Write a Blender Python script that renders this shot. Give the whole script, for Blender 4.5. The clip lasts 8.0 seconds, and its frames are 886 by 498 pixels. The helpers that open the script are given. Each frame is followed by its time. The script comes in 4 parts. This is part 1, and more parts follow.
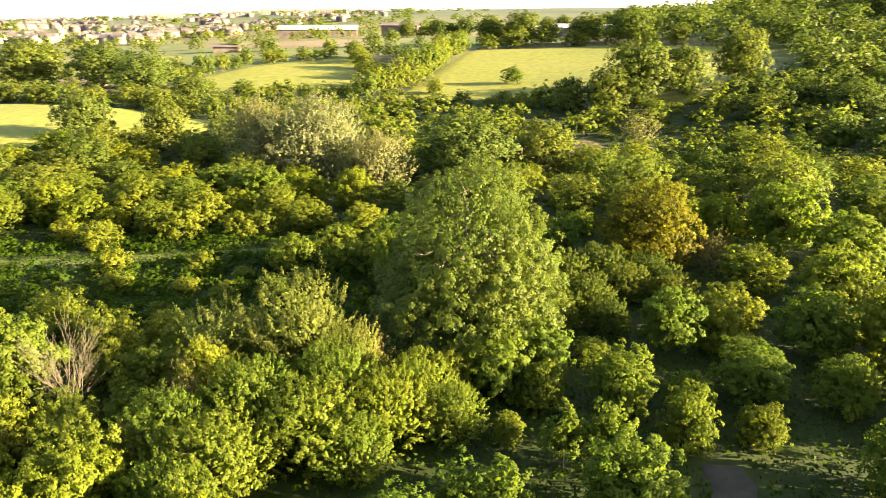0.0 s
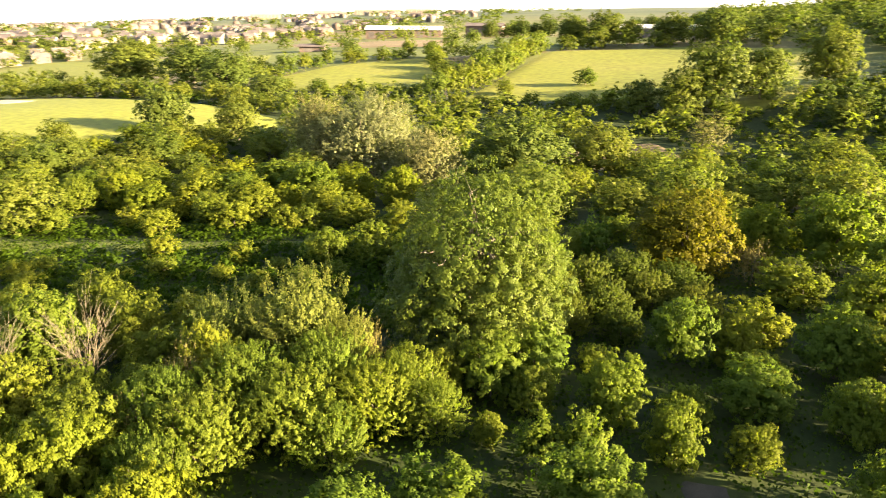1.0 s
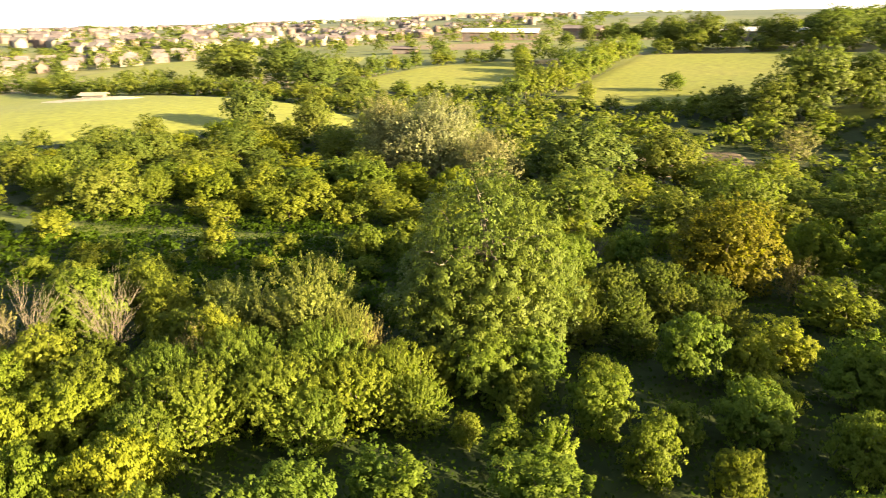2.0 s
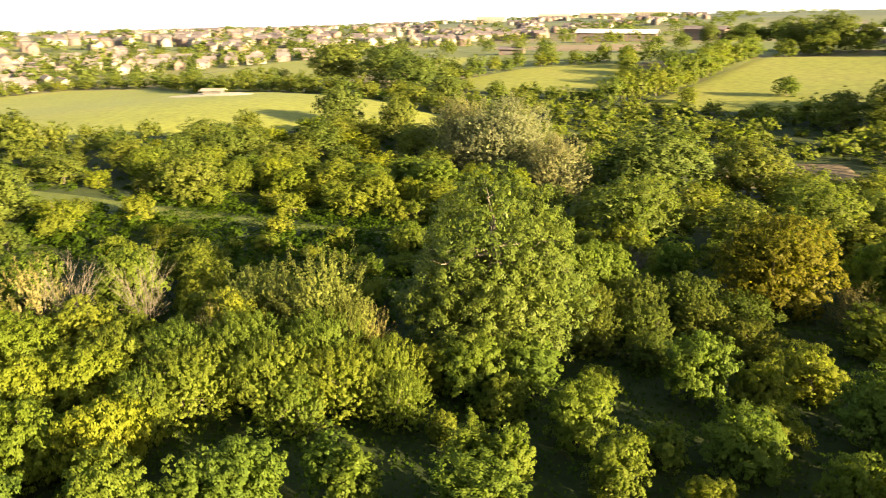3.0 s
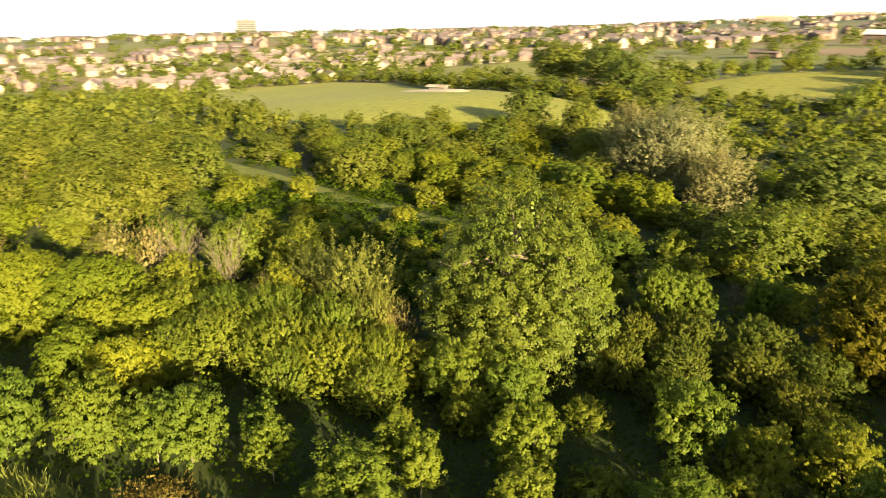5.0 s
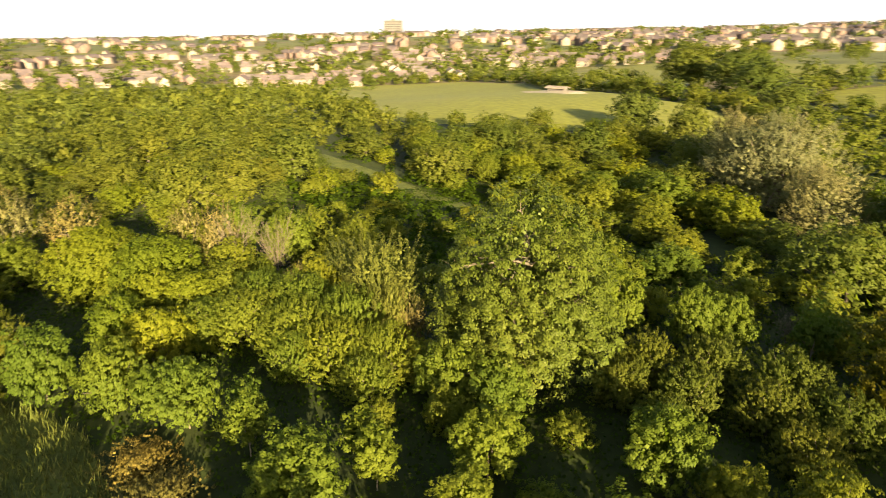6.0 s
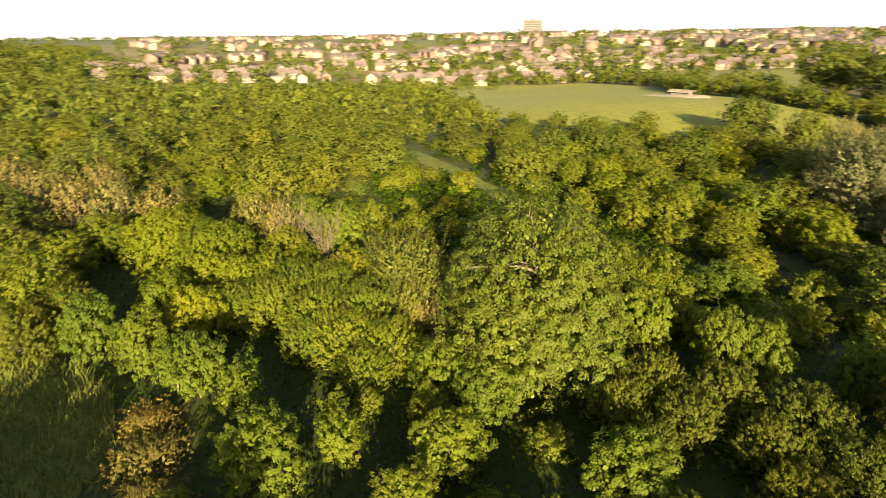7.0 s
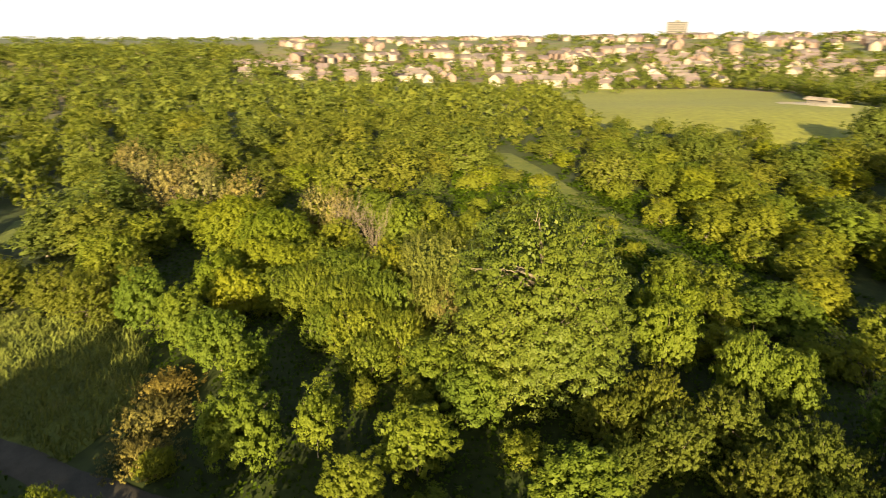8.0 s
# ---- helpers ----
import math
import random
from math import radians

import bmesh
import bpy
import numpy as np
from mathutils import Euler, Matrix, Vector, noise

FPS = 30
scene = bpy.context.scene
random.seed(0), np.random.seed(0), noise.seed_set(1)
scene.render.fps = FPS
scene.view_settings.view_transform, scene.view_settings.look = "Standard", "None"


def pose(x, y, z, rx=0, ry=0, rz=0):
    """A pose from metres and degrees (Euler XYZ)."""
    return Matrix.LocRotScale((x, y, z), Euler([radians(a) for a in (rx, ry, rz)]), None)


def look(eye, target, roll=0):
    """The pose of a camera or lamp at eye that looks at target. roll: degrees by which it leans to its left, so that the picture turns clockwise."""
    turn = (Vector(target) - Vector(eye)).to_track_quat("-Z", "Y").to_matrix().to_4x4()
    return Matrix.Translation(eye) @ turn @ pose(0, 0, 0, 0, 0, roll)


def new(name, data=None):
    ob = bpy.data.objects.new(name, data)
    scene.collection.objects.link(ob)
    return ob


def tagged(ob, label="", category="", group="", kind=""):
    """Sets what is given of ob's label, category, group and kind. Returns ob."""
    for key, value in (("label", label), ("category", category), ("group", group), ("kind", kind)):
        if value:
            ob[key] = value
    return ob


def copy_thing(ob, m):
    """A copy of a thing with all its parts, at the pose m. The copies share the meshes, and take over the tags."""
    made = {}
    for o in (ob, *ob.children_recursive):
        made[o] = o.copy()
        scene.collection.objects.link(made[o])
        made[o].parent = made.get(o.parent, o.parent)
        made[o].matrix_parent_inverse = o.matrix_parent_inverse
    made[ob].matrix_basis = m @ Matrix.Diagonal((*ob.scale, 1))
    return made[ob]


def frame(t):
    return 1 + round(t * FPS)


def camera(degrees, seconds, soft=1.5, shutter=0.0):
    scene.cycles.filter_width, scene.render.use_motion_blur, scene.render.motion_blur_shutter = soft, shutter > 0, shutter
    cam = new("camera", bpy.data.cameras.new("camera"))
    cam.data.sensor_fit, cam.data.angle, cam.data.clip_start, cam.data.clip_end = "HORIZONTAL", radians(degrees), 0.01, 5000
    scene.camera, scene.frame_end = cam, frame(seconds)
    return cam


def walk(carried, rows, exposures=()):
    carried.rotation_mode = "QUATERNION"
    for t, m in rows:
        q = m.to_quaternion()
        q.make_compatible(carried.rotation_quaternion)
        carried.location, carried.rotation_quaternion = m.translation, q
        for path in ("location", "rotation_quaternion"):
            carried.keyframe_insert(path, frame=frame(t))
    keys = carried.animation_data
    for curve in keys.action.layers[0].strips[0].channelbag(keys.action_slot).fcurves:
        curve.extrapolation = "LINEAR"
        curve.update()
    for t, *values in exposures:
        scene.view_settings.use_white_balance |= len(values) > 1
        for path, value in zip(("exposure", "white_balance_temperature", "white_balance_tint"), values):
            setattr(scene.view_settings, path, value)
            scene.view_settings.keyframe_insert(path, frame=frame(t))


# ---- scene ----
cam = camera(68.5, 8.0, soft=0.8, shutter=0.7)
METRES, EYE, TILT, LEAN, TURN = 56.0, 21.5, -19.6, -0.4, 0.0
ROWS = [
    (0.0, 0.0, 0.0, 0.0, 0.0, 0.0, 0.0),
    (0.5, 0.0423, -0.0021, -0.0004, 3.31, -0.02, -1.13),
    (1.0, 0.0921, -0.0022, 0.0004, 7.23, -0.13, -2.47),
    (1.5, 0.1412, 0.0002, 0.0016, 11.1, -0.23, -3.79),
    (3.0, 0.3126, 0.0432, 0.0191, 25.28, -1.62, -8.38),
    (3.5, 0.3678, 0.069, 0.0288, 30.27, -2.4, -9.86),
    (4.0, 0.4259, 0.1031, 0.0421, 35.91, -3.43, -11.46),
    (4.5, 0.4761, 0.1403, 0.0569, 41.26, -4.61, -12.87),
    (6.0, 0.6106, 0.2922, 0.1139, 59.4, -9.31, -16.71),
    (6.5, 0.6426, 0.3472, 0.1344, 65.29, -11.06, -17.6),
    (7.0, 0.6711, 0.4092, 0.1571, 71.72, -13.05, -18.38),
    (7.5, 0.6913, 0.4681, 0.1783, 77.64, -14.93, -18.9),
    (8.0, 0.7063, 0.5326, 0.2015, 84.01, -16.93, -19.26),
]
EXPOSURE = 3.03
walk(cam, [(t, pose(0, 0, EYE, TILT, LEAN, TURN) @ pose(METRES * x, METRES * y, METRES * z, 90 + pitch, roll, yaw)) for t, x, y, z, yaw, pitch, roll in ROWS],
     exposures=[(0.0, EXPOSURE + 0.92, 7800, 10), (1.5, EXPOSURE + 0.78, 7900, 11), (4.0, EXPOSURE + 0.30, 8150, 12), (6.5, EXPOSURE - 0.06, 8350, 13), (8.0, EXPOSURE - 0.12, 8400, 13)])

# ---------- light ----------
SUN_AZ, SUN_EL, HAZE = -10.5, 14.8, 0.10            # degrees from +x towards +y, and above the horizon
world = bpy.data.worlds.new("world")
scene.world = world
world.use_nodes = True
wn = world.node_tree.nodes
sky = wn.new("ShaderNodeTexSky")
sky.sky_type, sky.sun_disc = "NISHITA", False
sky.sun_elevation, sky.sun_rotation = radians(SUN_EL), radians(90 - SUN_AZ)
sky.air_density, sky.dust_density, sky.ozone_density = 1.0, 1.6, 1.0
# a thin bright haze lies over the whole sky, thicker towards the horizon
wl = world.node_tree.links
coord, split, haze, dim, add = (wn.new("ShaderNode" + k) for k in ("TexCoord", "SeparateXYZ", "ValToRGB", "VectorMath", "VectorMath"))
wl.new(coord.outputs["Generated"], split.inputs[0])
wl.new(split.outputs["Z"], haze.inputs[0])
for e, (p, c) in zip(haze.color_ramp.elements, ((0.0, (HAZE * 0.9, HAZE, HAZE * 1.38, 1)), (0.12, (HAZE * 0.09, HAZE * 0.10, HAZE * 0.11, 1)))):
    e.position, e.color = p, c
dim.operation, add.operation = "SCALE", "ADD"
dim.inputs["Scale"].default_value = 0.05
wl.new(sky.outputs[0], dim.inputs[0])
wl.new(dim.outputs[0], add.inputs[0])
wl.new(haze.outputs[0], add.inputs[1])
wl.new(add.outputs[0], wn["Background"].inputs[0])
wn["Background"].inputs[1].default_value = 1.0
sun_data = bpy.data.lights.new("sun", "SUN")
sun_data.energy, sun_data.angle, sun_data.color = 4.8, radians(0.6), (1.0, 0.85, 0.57)
sun = new("sun", sun_data)
sa, se = radians(SUN_AZ), radians(SUN_EL)
sun.matrix_world = look((math.cos(sa) * math.cos(se) * 200, math.sin(sa) * math.cos(se) * 200, math.sin(se) * 200), (0, 0, 0))


# ---------- the lie of the land ----------
def bump(x, y, cx, cy, sx, sy):
    return np.exp(-((x - cx) / sx) ** 2 - ((y - cy) / sy) ** 2)


def ease(a, b, v):
    v = np.clip((v - a) / (b - a), 0, 1)
    return v * v * (3 - 2 * v)


def land(x, y):
    """Height of the ground."""
    x, y = np.asarray(x, float), np.asarray(y, float)
    z = -0.7 - 3.4 * bump(x, y, 25, 122, 60, 40) - 2.2 * bump(x, y, -50, 72, 45, 26)
    z = z + 9.0 * ease(125, 330, y) * ease(-330, -20, x)
    z = z + 3.5 * bump(x, y, 75, 170, 45, 45) + 36 * bump(x, y, 330, 330, 190, 200)
    z = z - 12 * (1 - ease(-330, -60, x)) * (1 - ease(150, 420, y) * 0.9)
    z = z + 3.2 * bump(x, y, -115, 128, 55, 45) + 15 * bump(x, y, -360, -170, 170, 130)
    d, th = np.hypot(x, y - 40), np.degrees(np.arctan2(-x, y))
    rise = np.interp(th, [-180, -60, -10, 13, 37, 71, 100, 180], [0, .02, .014, .005, -.012, -.025, -.024, 0])
    k = ease(420, 1500, d)
    return z * (1 - k) + k * (21.5 + rise * d - 4 * (1 - ease(1600, 3000, d)))


def inside(poly, x, y):
    """Which of the points lie in the polygon."""
    x, y = np.asarray(x, float), np.asarray(y, float)
    r = np.zeros(x.shape, bool)
    for (x0, y0), (x1, y1) in zip(poly, poly[1:] + poly[:1]):
        if y0 != y1:
            r ^= ((y0 > y) != (y1 > y)) & (x < (x1 - x0) * (y - y0) / (y1 - y0) + x0)
    return r


def edge_distance(poly, x, y, closed=True):
    x, y = np.asarray(x, float), np.asarray(y, float)
    best = np.full(x.shape, 1e9)
    ends = poly[1:] + poly[:1] if closed else poly[1:]
    for (x0, y0), (x1, y1) in zip(poly, ends):
        dx, dy = x1 - x0, y1 - y0
        k = np.clip(((x - x0) * dx + (y - y0) * dy) / (dx * dx + dy * dy), 0, 1)
        best = np.minimum(best, np.hypot(x - x0 - k * dx, y - y0 - k * dy))
    return best


# ---------- materials ----------
def material(name):
    m = bpy.data.materials.new(name)
    m.use_nodes = True
    return m, m.node_tree.nodes, m.node_tree.links, m.node_tree.nodes["Principled BSDF"]


def noise_node(n, l, scale, detail=4.0, rough=0.6):
    geo, tex = n.new("ShaderNodeNewGeometry"), n.new("ShaderNodeTexNoise")
    tex.inputs["Scale"].default_value, tex.inputs["Detail"].default_value, tex.inputs["Roughness"].default_value = scale, detail, rough
    l.new(geo.outputs["Position"], tex.inputs["Vector"])
    return tex.outputs["Fac"]


def ramp(n, l, fac, *stops):
    r = n.new("ShaderNodeValToRGB")
    while len(r.color_ramp.elements) < len(stops):
        r.color_ramp.elements.new(0.5)
    for e, (p, c) in zip(r.color_ramp.elements, stops):
        e.position, e.color = p, (*c, 1)
    l.new(fac, r.inputs[0])
    return r.outputs[0]


def blend(n, l, fac, a, b, how="MIX"):
    m = n.new("ShaderNodeMix")
    m.data_type, m.blend_type = "RGBA", how
    for value, socket in ((fac, m.inputs[0]), (a, m.inputs[6]), (b, m.inputs[7])):
        if isinstance(value, (int, float)):
            socket.default_value = value
        elif isinstance(value, tuple):
            socket.default_value = (*value, 1)
        else:
            l.new(value, socket)
    return m.outputs[2]


def leaf_material(name, dark, mid, light, dry=(0.085, 0.072, 0.018), glow=0.52, rough=0.55, drywhere=0.83, gloss=0.06):
    """Leaves: each leaf has its own shade, each bush its own tone, with drier patches."""
    m, n, l, p = material(name)
    geo, info = n.new("ShaderNodeNewGeometry"), n.new("ShaderNodeObjectInfo")
    own = ramp(n, l, geo.outputs["Random Per Island"], (0.0, dark), (0.5, mid), (1.0, light))
    patch = ramp(n, l, noise_node(n, l, 0.14, 4, 0.7), (0.33, (0.72, 0.80, 0.78)), (0.66, (1.12, 1.06, 0.94)))
    tone = ramp(n, l, info.outputs["Random"], (0.0, (0.74, 0.85, 0.9)), (0.5, (1.0, 1.0, 1.0)), (1.0, (1.14, 1.07, 0.95)))
    c = blend(n, l, 1.0, blend(n, l, 1.0, own, patch, "MULTIPLY"), tone, "MULTIPLY")
    spot = ramp(n, l, noise_node(n, l, 0.45, 4), (drywhere, (0, 0, 0)), (drywhere + 0.12, (1, 1, 1)))
    dryness = n.new("ShaderNodeMath")
    dryness.operation = "MULTIPLY"
    l.new(spot, dryness.inputs[0])
    dryness.inputs[1].default_value = 0.4
    c = blend(n, l, dryness.outputs[0], c, dry)
    l.new(c, p.inputs["Base Color"])
    p.inputs["Roughness"].default_value = rough
    p.inputs["Specular IOR Level"].default_value = gloss
    thin, mix = n.new("ShaderNodeBsdfTranslucent"), n.new("ShaderNodeMixShader")
    l.new(blend(n, l, 1.0, c, (1.24, 1.4, 0.75), "MULTIPLY"), thin.inputs[0])
    mix.inputs[0].default_value = glow
    l.new(p.outputs[0], mix.inputs[1])
    l.new(thin.outputs[0], mix.inputs[2])
    l.new(mix.outputs[0], n["Material Output"].inputs[0])
    return m


def rough_material(name, scale, stops, fine=None, bump_by=0.0, rough=0.9):
    m, n, l, p = material(name)
    c = ramp(n, l, noise_node(n, l, scale, 6), *stops)
    if fine:
        c = blend(n, l, 1.0, c, ramp(n, l, noise_node(n, l, fine, 5), (0.25, (0.62, 0.62, 0.62)), (0.75, (1.3, 1.3, 1.3))), "MULTIPLY")
    l.new(c, p.inputs["Base Color"])
    p.inputs["Roughness"].default_value = rough
    p.inputs["Specular IOR Level"].default_value = 0.2
    if bump_by:
        b = n.new("ShaderNodeBump")
        b.inputs["Strength"].default_value, b.inputs["Distance"].default_value = 0.6, bump_by
        l.new(noise_node(n, l, fine or scale * 8, 5), b.inputs["Height"])
        l.new(b.outputs[0], p.inputs["Normal"])
    return m


OAK_LEAF = leaf_material("oak_leaves", (0.050, 0.073, 0.012), (0.060, 0.085, 0.015), (0.074, 0.096, 0.020), glow=0.36, rough=0.5, drywhere=0.85, gloss=0.10)
HAWTHORN_LEAF = leaf_material("hawthorn_leaves", (0.092, 0.112, 0.018), (0.107, 0.128, 0.018), (0.123, 0.142, 0.024))
YELLOW_LEAF = leaf_material("yellow_green_leaves", (0.097, 0.121, 0.014), (0.113, 0.135, 0.017), (0.126, 0.146, 0.018))
MAPLE_LEAF = leaf_material("maple_leaves", (0.074, 0.104, 0.018), (0.086, 0.120, 0.018), (0.100, 0.131, 0.024))
SALLOW_LEAF = leaf_material("sallow_leaves", (0.095, 0.121, 0.020), (0.113, 0.142, 0.022), (0.130, 0.157, 0.027), glow=0.56, drywhere=0.86)
SPRIG_LEAF = leaf_material("blackthorn_leaves", (0.092, 0.109, 0.027), (0.110, 0.126, 0.034), (0.129, 0.144, 0.042), glow=0.5, drywhere=0.86)
WILLOW_LEAF = leaf_material("willow_leaves", (0.113, 0.117, 0.060), (0.132, 0.136, 0.072), (0.154, 0.155, 0.083), glow=0.42, rough=0.8, drywhere=0.9, gloss=0.08)
RUSSET_LEAF = leaf_material("russet_leaves", (0.064, 0.065, 0.009), (0.086, 0.083, 0.011), (0.106, 0.101, 0.016), dry=(0.078, 0.049, 0.014), drywhere=0.6)
BROWN_LEAF = leaf_material("brown_leaves", (0.078, 0.069, 0.026), (0.113, 0.098, 0.036), (0.148, 0.129, 0.053), glow=0.25)
WOOD_LEAF = leaf_material("woodland_leaves", (0.077, 0.095, 0.018), (0.090, 0.108, 0.021), (0.107, 0.120, 0.027))
FIELD_LEAF = leaf_material("field_tree_leaves", (0.059, 0.077, 0.018), (0.073, 0.091, 0.020), (0.087, 0.105, 0.025), glow=0.42, drywhere=0.85)
OLIVE_LEAF = leaf_material("olive_leaves", (0.067, 0.083, 0.015), (0.080, 0.096, 0.018), (0.092, 0.110, 0.024), drywhere=0.92)
# green undergrowth, its leaf colour lowered to carry the shade of the gaps
SHADED_UNDER_LEAF = leaf_material("shade_dark_undergrowth_leaves", (0.025, 0.042, 0.004), (0.033, 0.057, 0.006), (0.045, 0.070, 0.007), gloss=0.04)
BRAMBLE_LEAF = leaf_material("brown_bramble_leaves", (0.077, 0.065, 0.020), (0.107, 0.090, 0.027), (0.144, 0.120, 0.039), glow=0.25, gloss=0.05)
BARK = rough_material("bark", 6.0, ((0.3, (0.040, 0.034, 0.024)), (0.7, (0.128, 0.112, 0.084))), 25.0, 0.02)
GREY_BARK = rough_material("grey_bark", 6.0, ((0.3, (0.074, 0.061, 0.041)), (0.7, (0.134, 0.115, 0.082))), 25.0, 0.01)
PALE_BARK = rough_material("pale_bark", 5.0, ((0.35, (0.099, 0.093, 0.074)), (0.7, (0.211, 0.198, 0.167))), 18.0, 0.005)
# near scrub floor almost black: the shade between bushes is in its colour
SHADED_EARTH = rough_material("shade_dark_scrub_ground", 0.08, ((0.3, (0.008, 0.014, 0.002)), (0.5, (0.015, 0.025, 0.004)), (0.72, (0.025, 0.033, 0.006))), 1.3, 0.08)
def farmland(m):
    """Far off the scrub floor gives way to a patchwork of pasture, stubble and rough grass."""
    n, l = m.node_tree.nodes, m.node_tree.links
    p = n["Principled BSDF"]
    near_colour = p.inputs["Base Color"].links[0].from_socket
    geo, dist, cells = n.new("ShaderNodeNewGeometry"), n.new("ShaderNodeVectorMath"), n.new("ShaderNodeTexVoronoi")
    dist.operation = "DISTANCE"
    dist.inputs[1].default_value = (0, 40, 0)
    l.new(geo.outputs["Position"], dist.inputs[0])
    cells.inputs["Scale"].default_value = 0.011
    l.new(geo.outputs["Position"], cells.inputs["Vector"])
    split = n.new("ShaderNodeSeparateColor")
    l.new(cells.outputs["Color"], split.inputs[0])
    tone = ramp(n, l, split.outputs[0], (0.0, (.050, .062, .015)), (0.35, (.078, .086, .020)), (0.6, (.095, .088, .030)), (1.0, (.085, .064, .034)))
    tone = blend(n, l, 1.0, tone, ramp(n, l, noise_node(n, l, 0.08, 5), (0.3, (.7, .7, .7)), (0.7, (1.2, 1.2, 1.2))), "MULTIPLY")
    span = n.new("ShaderNodeMapRange")
    span.inputs["From Min"].default_value, span.inputs["From Max"].default_value = 150, 230
    l.new(dist.outputs["Value"], span.inputs["Value"])
    beyond = n.new("ShaderNodeMapRange")
    beyond.inputs["From Min"].default_value, beyond.inputs["From Max"].default_value = 700, 1300
    l.new(dist.outputs["Value"], beyond.inputs["Value"])
    wooded = ramp(n, l, noise_node(n, l, 0.006, 5), (0.35, (.026, .036, .024)), (0.6, (.045, .056, .030)), (0.75, (.075, .080, .036)))
    l.new(blend(n, l, span.outputs[0], near_colour, blend(n, l, beyond.outputs[0], tone, wooded)), p.inputs["Base Color"])


farmland(SHADED_EARTH)
GRASS = rough_material("meadow_grass", 0.03, ((0.3, (0.092, 0.103, 0.015)), (0.55, (0.109, 0.118, 0.018)), (0.75, (0.130, 0.125, 0.023))), 0.6, 0.05)
ROUGH_GRASS = rough_material("rough_grass", 0.5, ((0.3, (0.034, 0.049, 0.009)), (0.55, (0.055, 0.070, 0.011)), (0.75, (0.077, 0.082, 0.020))), 4.0, 0.06)
GOLD_GRASS = rough_material("hay_meadow", 0.025, ((0.3, (0.082, 0.092, 0.013)), (0.5, (0.099, 0.106, 0.014)), (0.75, (0.112, 0.108, 0.022))), 0.5, 0.05)
PLOUGH = rough_material("bare_soil", 0.05, ((0.3, (0.087, 0.062, 0.037)), (0.7, (0.136, 0.099, 0.056))), 0.8, 0.1)
GRAVEL = rough_material("path_gravel", 1.2, ((0.3, (0.020, 0.019, 0.015)), (0.7, (0.041, 0.037, 0.030))), 22.0, 0.02)
SAND = rough_material("pale_sand", 0.2, ((0.3, (0.211, 0.180, 0.124)), (0.7, (0.298, 0.260, 0.198))), 3.0, 0.04)
BRICK = rough_material("house_brick", 0.3, ((0.3, (0.077, 0.055, 0.050)), (0.7, (0.124, 0.092, 0.080))), 5.0)
RENDER_COAT = rough_material("white_render", 0.2, ((0.3, (0.115, 0.100, 0.086)), (0.7, (0.206, 0.184, 0.155))), 2.0)
TILES = rough_material("clay_tiles", 0.2, ((0.3, (0.055, 0.044, 0.047)), (0.7, (0.099, 0.082, 0.085))), 3.0)
SLATE = rough_material("slate_roof", 0.2, ((0.3, (.055, .048, .048)), (0.7, (.105, .092, .090))), 3.0)
SHEET = rough_material("white_sheet_roof", 0.2, ((0.3, (0.269, 0.269, 0.262)), (0.7, (0.371, 0.365, 0.352))), 2.0, 0.0, 0.5)
DARK_GLASS = rough_material("window_glass", 1.0, ((0.3, (0.020, 0.022, 0.026)), (0.7, (0.050, 0.055, 0.060))), None, 0.0, 0.1)
CONCRETE = rough_material("weathered_concrete", 0.1, ((0.3, (0.070, 0.067, 0.066)), (0.7, (0.090, 0.088, 0.085))), 1.0)


# ---------- mesh helpers ----------
def mesh_of(name, verts, faces, mat, smooth=False, normals=None):
    me = bpy.data.meshes.new(name)
    verts, faces = np.asarray(verts, np.float32), np.asarray(faces, np.int32)
    k = faces.shape[1]
    me.vertices.add(len(verts))
    me.vertices.foreach_set("co", verts.ravel())
    me.loops.add(faces.size)
    me.loops.foreach_set("vertex_index", faces.ravel())
    me.polygons.add(len(faces))
    me.polygons.foreach_set("loop_start", np.arange(0, faces.size, k, dtype=np.int32))
    me.update(calc_edges=True)
    me.validate()
    me.materials.append(mat)
    if smooth:
        me.polygons.foreach_set("use_smooth", np.ones(len(faces), bool))
    if normals is not None:
        me.normals_split_custom_set_from_vertices(np.asarray(normals, np.float32))
    return me


def leaf_mesh(name, leaves, mat):
    """Leaves as one mesh, softly shaded by the clump that they sit on."""
    verts, faces, normals = leaves
    return mesh_of(name, verts, faces, mat, True, normals)


def part_mesh(name, me, parent, label=""):
    ob = new(name, me)
    ob.parent = parent
    return tagged(ob, label) if label else ob


def part(name, bm, mat, parent, label=""):
    me = bpy.data.meshes.new(name)
    bm.to_mesh(me)
    bm.free()
    me.materials.append(mat)
    return part_mesh(name, me, parent, label)


def join(pieces):
    """Vertex and face arrays of several pieces in one pair."""
    vs, fs, k = [], [], 0
    for v, f, *_ in pieces:
        vs.append(v)
        fs.append(np.asarray(f) + k)
        k += len(v)
    if len(pieces[0]) == 3:
        return np.concatenate(vs), np.concatenate(fs), np.concatenate([p[2] for p in pieces])
    return np.concatenate(vs), np.concatenate(fs)


def unit(v):
    return v / np.maximum(np.linalg.norm(v, axis=-1, keepdims=True), 1e-9)


